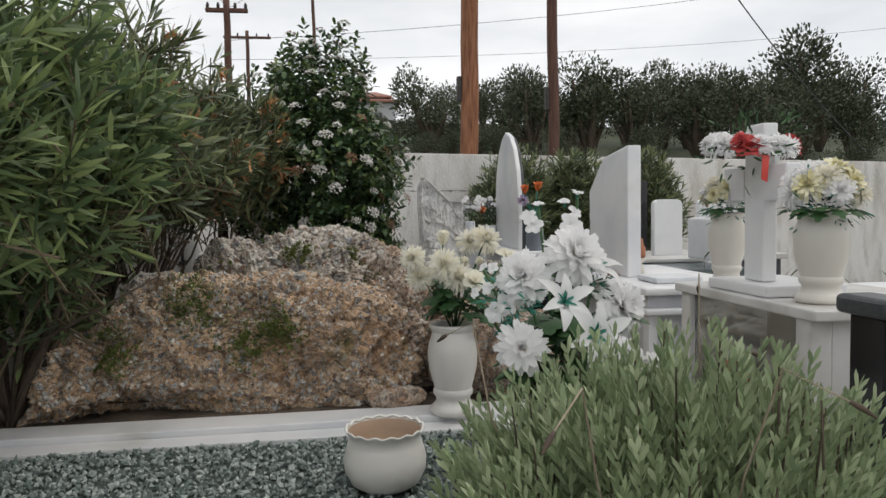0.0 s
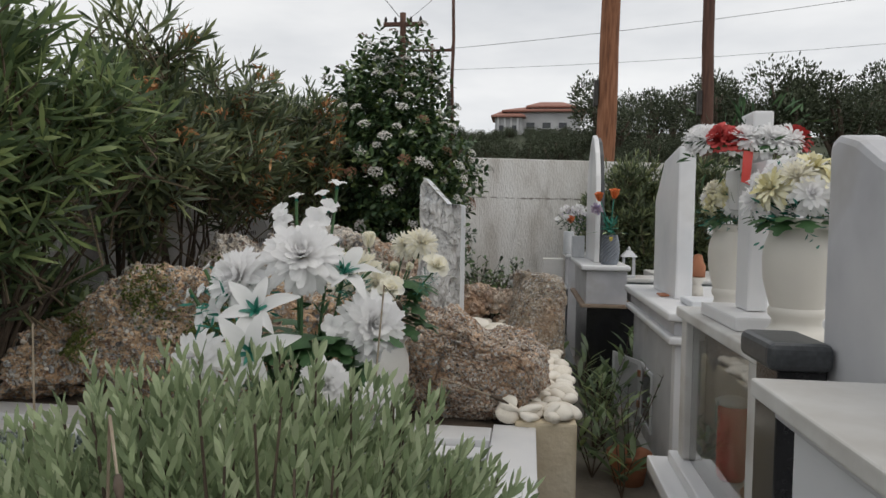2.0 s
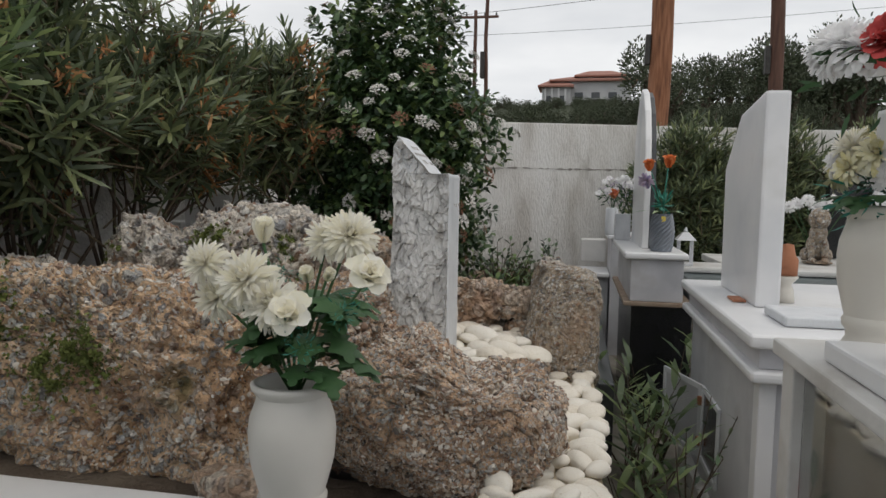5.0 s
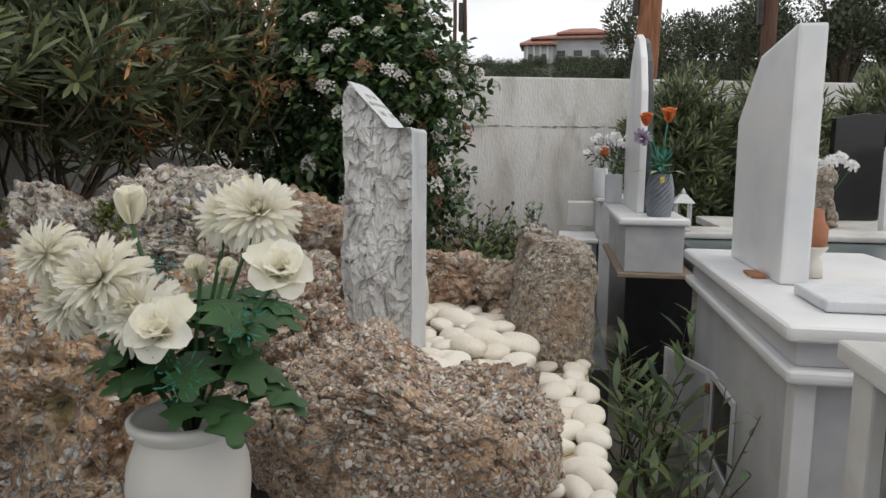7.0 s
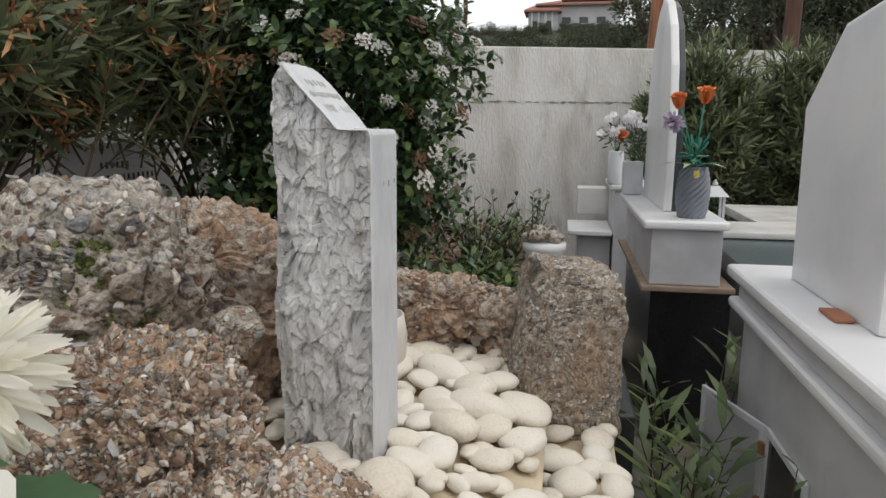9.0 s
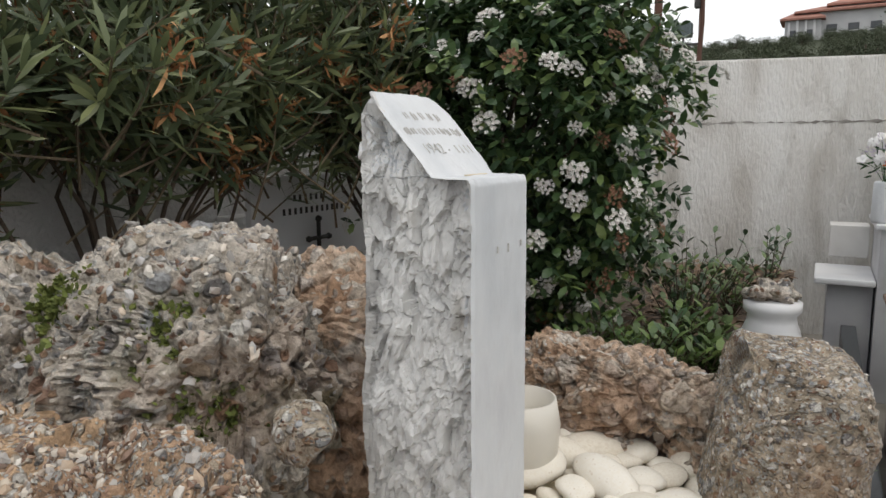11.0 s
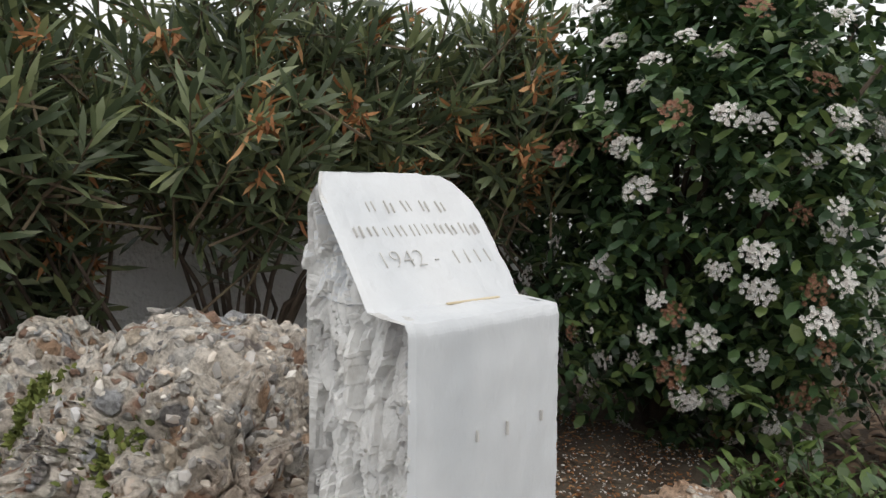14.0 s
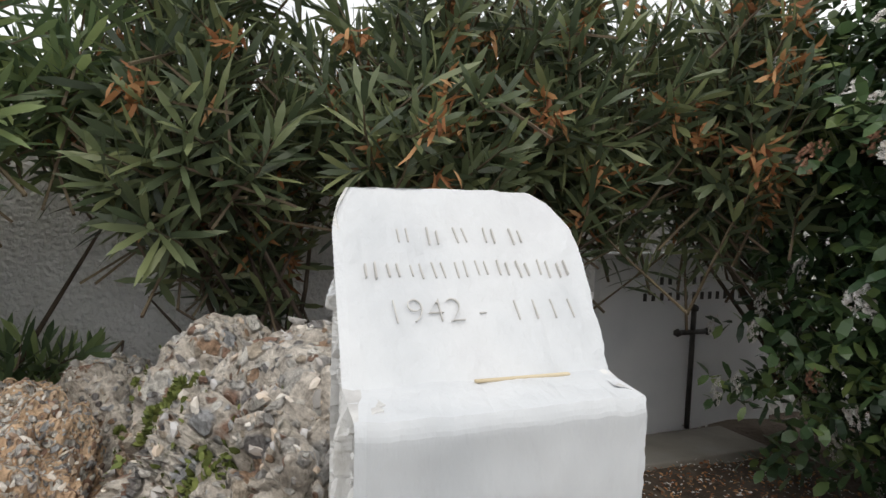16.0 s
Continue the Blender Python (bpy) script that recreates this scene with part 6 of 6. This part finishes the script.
grave_g = thing("low_grave", "low grave with white marble frame and dark teal cover", "grave")
part("grave_body", box((2.42, 3.3, ALLEY), (4.5, 4.75, 0.55), 0.01), M["granite_teal"], grave_g)
part("grave_rim", box((2.40, 3.28, 0.552), (4.52, 4.77, 0.60), 0.01), M["marble"], grave_g)
grave_h = thing("low_grave", "low white marble grave with a pale slab", "grave")
part("grave_body", box((2.3, 1.2, ALLEY), (4.5, 2.9, 0.58), 0.01), M["marble"], grave_h)
part("headstone_plate", box((3.2, 5.3, 0.745), (3.28, 5.9, 1.12), 0.02), M["marble"], grave_b)


for x, w, top in ((3.25, 0.30, 1.30), (3.78, 0.40, 1.30)):
    bg = thing("grey_headstone", "pale round-shouldered marble headstone on a low base", "headstone", (x, 6.42, 0.0), group="headstones by the far wall")
    arc = [(-w / 2, 0.30)] + [(-w / 2 + 0.06 - 0.06 * math.cos(a), top - 0.06 + 0.06 * math.sin(a)) for a in np.linspace(0, math.pi / 2, 5)] + [(w / 2 - 0.06 + 0.06 * math.sin(a), top - 0.06 + 0.06 * math.cos(a)) for a in np.linspace(0, math.pi / 2, 5)] + [(w / 2, 0.30)]
    part("plate", prism(arc, "y", -0.04, 0.04, 0.006), M["marble"], bg)
    part("base", box((-w / 2 - 0.08, -0.12, ALLEY), (w / 2 + 0.08, 0.07, 0.298), 0.008), M["marble_worn"], bg)
for k, (x, y, h) in enumerate(((2.95, 5.0, 0.95), (3.35, 5.1, 0.90), (2.62, 3.05, 0.92), (2.95, 3.05, 0.95))):
    seedling((x, y, ALLEY + 0.012), 35, 130 + k, 0.17, "oleander shoots growing between the graves", 0.16, "oleander", "oleander_shoot", h)


def lion_mesh():
    """A seated stone lion as one plain weathered shape."""
    bm = bmesh.new()
    for (x, y, z), (a, b, c) in (((0, 0.03, 0.09), (0.06, 0.075, 0.09)), ((0, -0.01, 0.17), (0.05, 0.05, 0.08)), ((0, -0.03, 0.26), (0.062, 0.055, 0.065)), ((0, -0.075, 0.25), (0.03, 0.03, 0.026)),
                                 ((-0.035, -0.05, 0.07), (0.02, 0.024, 0.08)), ((0.035, -0.05, 0.07), (0.02, 0.024, 0.08)), ((-0.06, 0.04, 0.04), (0.03, 0.06, 0.04)), ((0.06, 0.04, 0.04), (0.03, 0.06, 0.04)),
                                 ((-0.035, -0.08, 0.015), (0.022, 0.035, 0.016)), ((0.035, -0.08, 0.015), (0.022, 0.035, 0.016)), ((0, 0, 0.0), (0.085, 0.11, 0.012))):
        m = Matrix.LocRotScale((x, y, z), None, (a, b, c))
        bmesh.ops.create_icosphere(bm, subdivisions=3, radius=1, matrix=m)
    for v in bm.verts:
        v.co += v.co.normalized() * 0.006 * noise.noise(v.co * 40)
    return from_bm("lion_statue", bm, M["rock_tan"], True)


lion = new("lion_statue", lion_mesh())
lion.matrix_world = pose(2.86, 6.75, 0.735, 0, 0, -10) @ Matrix.Scale(1.25, 4)
tagged(lion, "small weathered stone statue of a seated lion", "statue")
wv = thing("flower_bunch", "white artificial flowers behind the lion statue", "flowers", (2.95, 7.1, 0.722))
for k in range(7):
    bloom(wv, MUM_WHITE, (0.07 * (k - 3), 0.03 * (k % 2), 0.42 + 0.03 * (k % 3)), 0.06, (0.1 * (k - 3), -0.6, 0.6))
stems_to(wv, (0, 0, 0), [(0.07 * (k - 3), 0.03 * (k % 2), 0.41) for k in range(7)])

# ---- poles, cables, trees and the house on the hill ----
def utility_pole(at, r, h, label, mat, lean=(0, 0), arm=0.0):
    t = thing("utility_pole", label, "pole", at)
    t.matrix_world = pose(*at, lean[0], lean[1], 0)
    pts = [(0.01 * math.sin(k * 1.7), 0.01 * math.cos(k * 2.3), h * k / 14) for k in range(15)]
    part("shaft", mesh_of("shaft", *tube(pts, [r * (1.0 - 0.22 * k / 14) for k in range(15)], 16), M[mat], True), None, t)
    if arm:
        part("crossarm", box((-arm, -0.08, h - 0.5), (arm, 0.08, h - 0.35), 0.02), M["wood_dark"], t)
        for k in (-0.9, -0.4, 0.4, 0.9):
            part("insulator", mesh_of("insulator", *lathe([(0.0, 0), (0.05, 0), (0.06, 0.1), (0.03, 0.2)], 10), M["iron"], True), None, t).matrix_basis = pose(arm * k, 0, h - 0.34)
    else:
        part("clamp", box((-r - 0.05, -0.06, 3.15), (-r + 0.02, 0.06, 3.55), 0.01), M["iron"], t)
    return t


utility_pole((2.06, 11.1, ALLEY), 0.16, 9.5, "thick orange-brown wooden utility pole with knots", "wood_pole", (0, 1.0))
utility_pole((3.84, 12.0, ALLEY), 0.105, 10.0, "thinner dark brown wooden utility pole", "wood_dark", (0, -0.4))
utility_pole((-4.0, 26.5, hill_height(-4.0, 26.5)), 0.15, 9.1 - hill_height(-4.0, 26.5), "distant utility pole with a crossarm", "wood_dark", (0, 0), 0.75)
utility_pole((-5.83, 46.9, hill_height(-5.83, 46.9)), 0.14, 13.1 - hill_height(-5.83, 46.9), "distant thin utility pole", "wood_dark", (0, 0), 1.5)
mast = utility_pole((-0.40, 12.0, ALLEY), 0.035, 5.2, "thin iron lamp mast with a floodlight beyond the wall", "wood_dark")
part("bracket", box((-0.24, -0.02, 2.70), (0.0, 0.02, 2.73), 0.004), M["iron"], mast)
part("floodlight", box((-0.32, -0.10, 2.80), (-0.10, 0.06, 2.98), 0.02), M["granite_teal"], mast, "grey-green floodlight box")
part("bracket", box((-0.22, -0.02, 2.73), (-0.20, 0.02, 2.80), 0.004), M["iron"], mast)


def cable(a, b, sag, r=0.012):
    pts = [tuple(Vector(a).lerp(Vector(b), k / 16) - Vector((0, 0, sag * 4 * (k / 16) * (1 - k / 16)))) for k in range(17)]
    t = thing("overhead_cable", "thin grey overhead cable", "cable", group="overhead cables")
    part("wire", mesh_of("wire", *tube(pts, r, 5), M["cable"]), None, t)


cable((-4.0, 26.5, 7.6), (40, 26, 14.5), 1.0, 0.009)
cable((-4.0, 26.5, 6.9), (44, 28, 12.0), 1.0, 0.007)
cable((-4.0, 26.5, 8.7), (6, 4, 9.5), 0.8, 0.008)
cable((-4.0, 26.5, 8.8), (-6, 8, 12), 0.6, 0.012)
cable((9, 18, 9.5), (20, 24, 3.2), 0.4, 0.02)


def olive_tree(h, seed, at, leaves=1500):
    rng = np.random.default_rng(seed)
    pr = random.Random(seed)
    t = thing("olive_tree", "dark grey-green olive tree on the hillside", "tree", at, group="trees on the hillside")
    lumps = [(pr.uniform(-0.30, 0.30) * h, pr.uniform(-0.25, 0.25) * h, pr.uniform(0.38, 0.85) * h, pr.uniform(0.14, 0.26) * h) for _ in range(11)]
    P, D = [], []
    for x, y, z, r in lumps:
        d = unit(rng.normal(size=(leaves // 11 * 3, 3)))
        P.append(np.array([x, y, z]) + d * r * rng.uniform(0.45, 1.08, (len(d), 1)))
        D.append(d + np.array([0, 0, 0.5]) + rng.normal(size=d.shape) * 0.4)
    P, D = np.concatenate(P), np.concatenate(D)
    L = h * rng.uniform(0.018, 0.042, len(P))
    part("crown", mesh_of("crown", *leaf_blades(P, D, rng.normal(size=P.shape), L, L * 0.5, 0.1), M["olive_tree"]), None, t)
    part("trunk", mesh_of("trunk", *limbs((0, 0, 0), [(x * 0.8, y * 0.8, z) for x, y, z, r in lumps], 0.035 * h, pr, 0.05 * h), M["bark"], True), None, t)
    return t


first = [olive_tree(6.5, 200 + k, (6 + 7 * k, 46, hill_height(6 + 7 * k, 46) - 0.1)) for k in range(4)]
pr = random.Random(12)
for k in range(118):
    row = k % 4
    x = -34 + 98 * ((k * 0.618) % 1.0)
    y = (30, 42, 58, 78)[row] + pr.uniform(-5, 5)
    if row == 3 and -9 < x < 8:
        continue
    s = pr.uniform(0.5, 1.1) * (0.42, 0.75, 0.85, 0.8)[row] * (1.35 if x > 22 else 0.45 if -14 < x < 9 else 1.0)
    m = pose(x, y, hill_height(x, y) - 0.15, 0, 0, pr.uniform(0, 360))
    c = copy_thing(first[k % 4], m)
    c.scale = (s, s, s)
for x, y, s in ((31, 44, 1.45), (25, 46, 1.1), (17, 46, 1.15), (37, 46, 1.2), (13, 50, 1.0), (-17, 9, 0.75), (-21, 14, 0.9), (-19, 4, 0.7)):
    c = copy_thing(first[1], pose(x, y, hill_height(x, y), 0, 0, 40 * x))
    c.scale = (s, s, s)

for k in range(26):
    x, y = -16 + 1.0 * k + pr.uniform(-0.5, 0.5), 80 + 5 * ((k * 0.618) % 1.0)
    c = copy_thing(first[k % 4], pose(x, y, hill_height(x, y) - 0.6, 0, 0, pr.uniform(0, 360)))
    q = pr.uniform(0.20, 0.32)
    c.scale = (q * 1.3, q * 1.3, q)
for k in range(36):
    x, y = -15 + 0.75 * k + pr.uniform(-0.6, 0.6), 40 + 22 * ((k * 0.618) % 1.0)
    c = copy_thing(first[k % 4], pose(x, y, hill_height(x, y) - 0.3, 0, 0, pr.uniform(0, 360)))
    q = pr.uniform(0.30, 0.46)
    c.scale = (q * 1.25, q * 1.25, q)
house = thing("house", "two-storey pale house with red tiled roofs on the hill", "house", (2.4, 92, 12.35))
part("wall", box((-4.6, -3.5, -3), (4.6, 3.5, 2.7), 0.05), M["house_wall"], house)
part("wall", box((-6.0, -4.5, -3), (-2.6, -0.5, 1.9), 0.05), M["house_wall"], house)
def hip(x0, x1, y0, y1, z, h):
    cx, cy = (x0 + x1) / 2, (y0 + y1) / 2
    k = (x1 - x0) * 0.22
    v = [(x0, y0, z), (x1, y0, z), (x1, y1, z), (x0, y1, z), (cx - k, cy, z + h), (cx + k, cy, z + h), (x0, y0, z - 0.2), (x1, y0, z - 0.2), (x1, y1, z - 0.2), (x0, y1, z - 0.2)]
    return mesh_of("roof", v, [(0, 1, 5, 4), (1, 2, 5), (2, 3, 4, 5), (3, 0, 4), (6, 7, 1, 0), (7, 8, 2, 1), (8, 9, 3, 2), (9, 6, 0, 3), (9, 8, 7, 6)], M["roof"])
part("roof", hip(-5.2, 5.3, -4.1, 4.1, 2.9, 1.0), None, house)
part("roof", hip(-6.5, -2.2, -5.0, 0, 2.1, 0.9), None, house)
part("upper_wall", box((-1.6, -2.4, 2.95), (3.6, 2.4, 3.45), 0.03), M["house_wall"], house)
part("roof", hip(-2.2, 4.2, -3.0, 3.0, 3.6, 0.95), None, house)
part("balcony", box((-2.4, -4.6, -0.55), (4.4, -3.52, -0.40), 0.02), M["house_wall"], house)
for k in range(9):
    part("baluster", mesh_of("baluster", *tube([(-2.3 + 0.82 * k, -4.5, -0.40), (-2.3 + 0.82 * k, -4.5, 0.45)], 0.05, 6), M["house_wall"]), None, house)
part("balcony_rail", box((-2.4, -4.56, 0.45), (4.4, -4.44, 0.55), 0.01), M["house_wall"], house)
for x in (-5.6, -4.8, -4.0, -3.2):
    part("column", mesh_of("column", *tube([(x, -4.7, -2.0), (x, -4.7, 1.9)], 0.12, 10), M["house_wall"], True), None, house)
for x, z in ((-5.2, 0.3), (-3.6, 0.3), (-1.6, 0.8), (0.4, 0.8), (2.4, 0.8), (-1.6, -1.5), (1.0, -1.5)):
    win = part("window", box((x - 0.5, -4.56 if x < -3 else -3.56, z - 0.6), (x + 0.5, -4.5 if x < -3 else -3.5, z + 0.6), 0.01), M["pane"], house)
    part("window_sill", box((x - 0.6, -4.66 if x < -3 else -3.66, z - 0.72), (x + 0.6, -4.51 if x < -3 else -3.51, z - 0.62), 0.01), M["house_wall"], win)
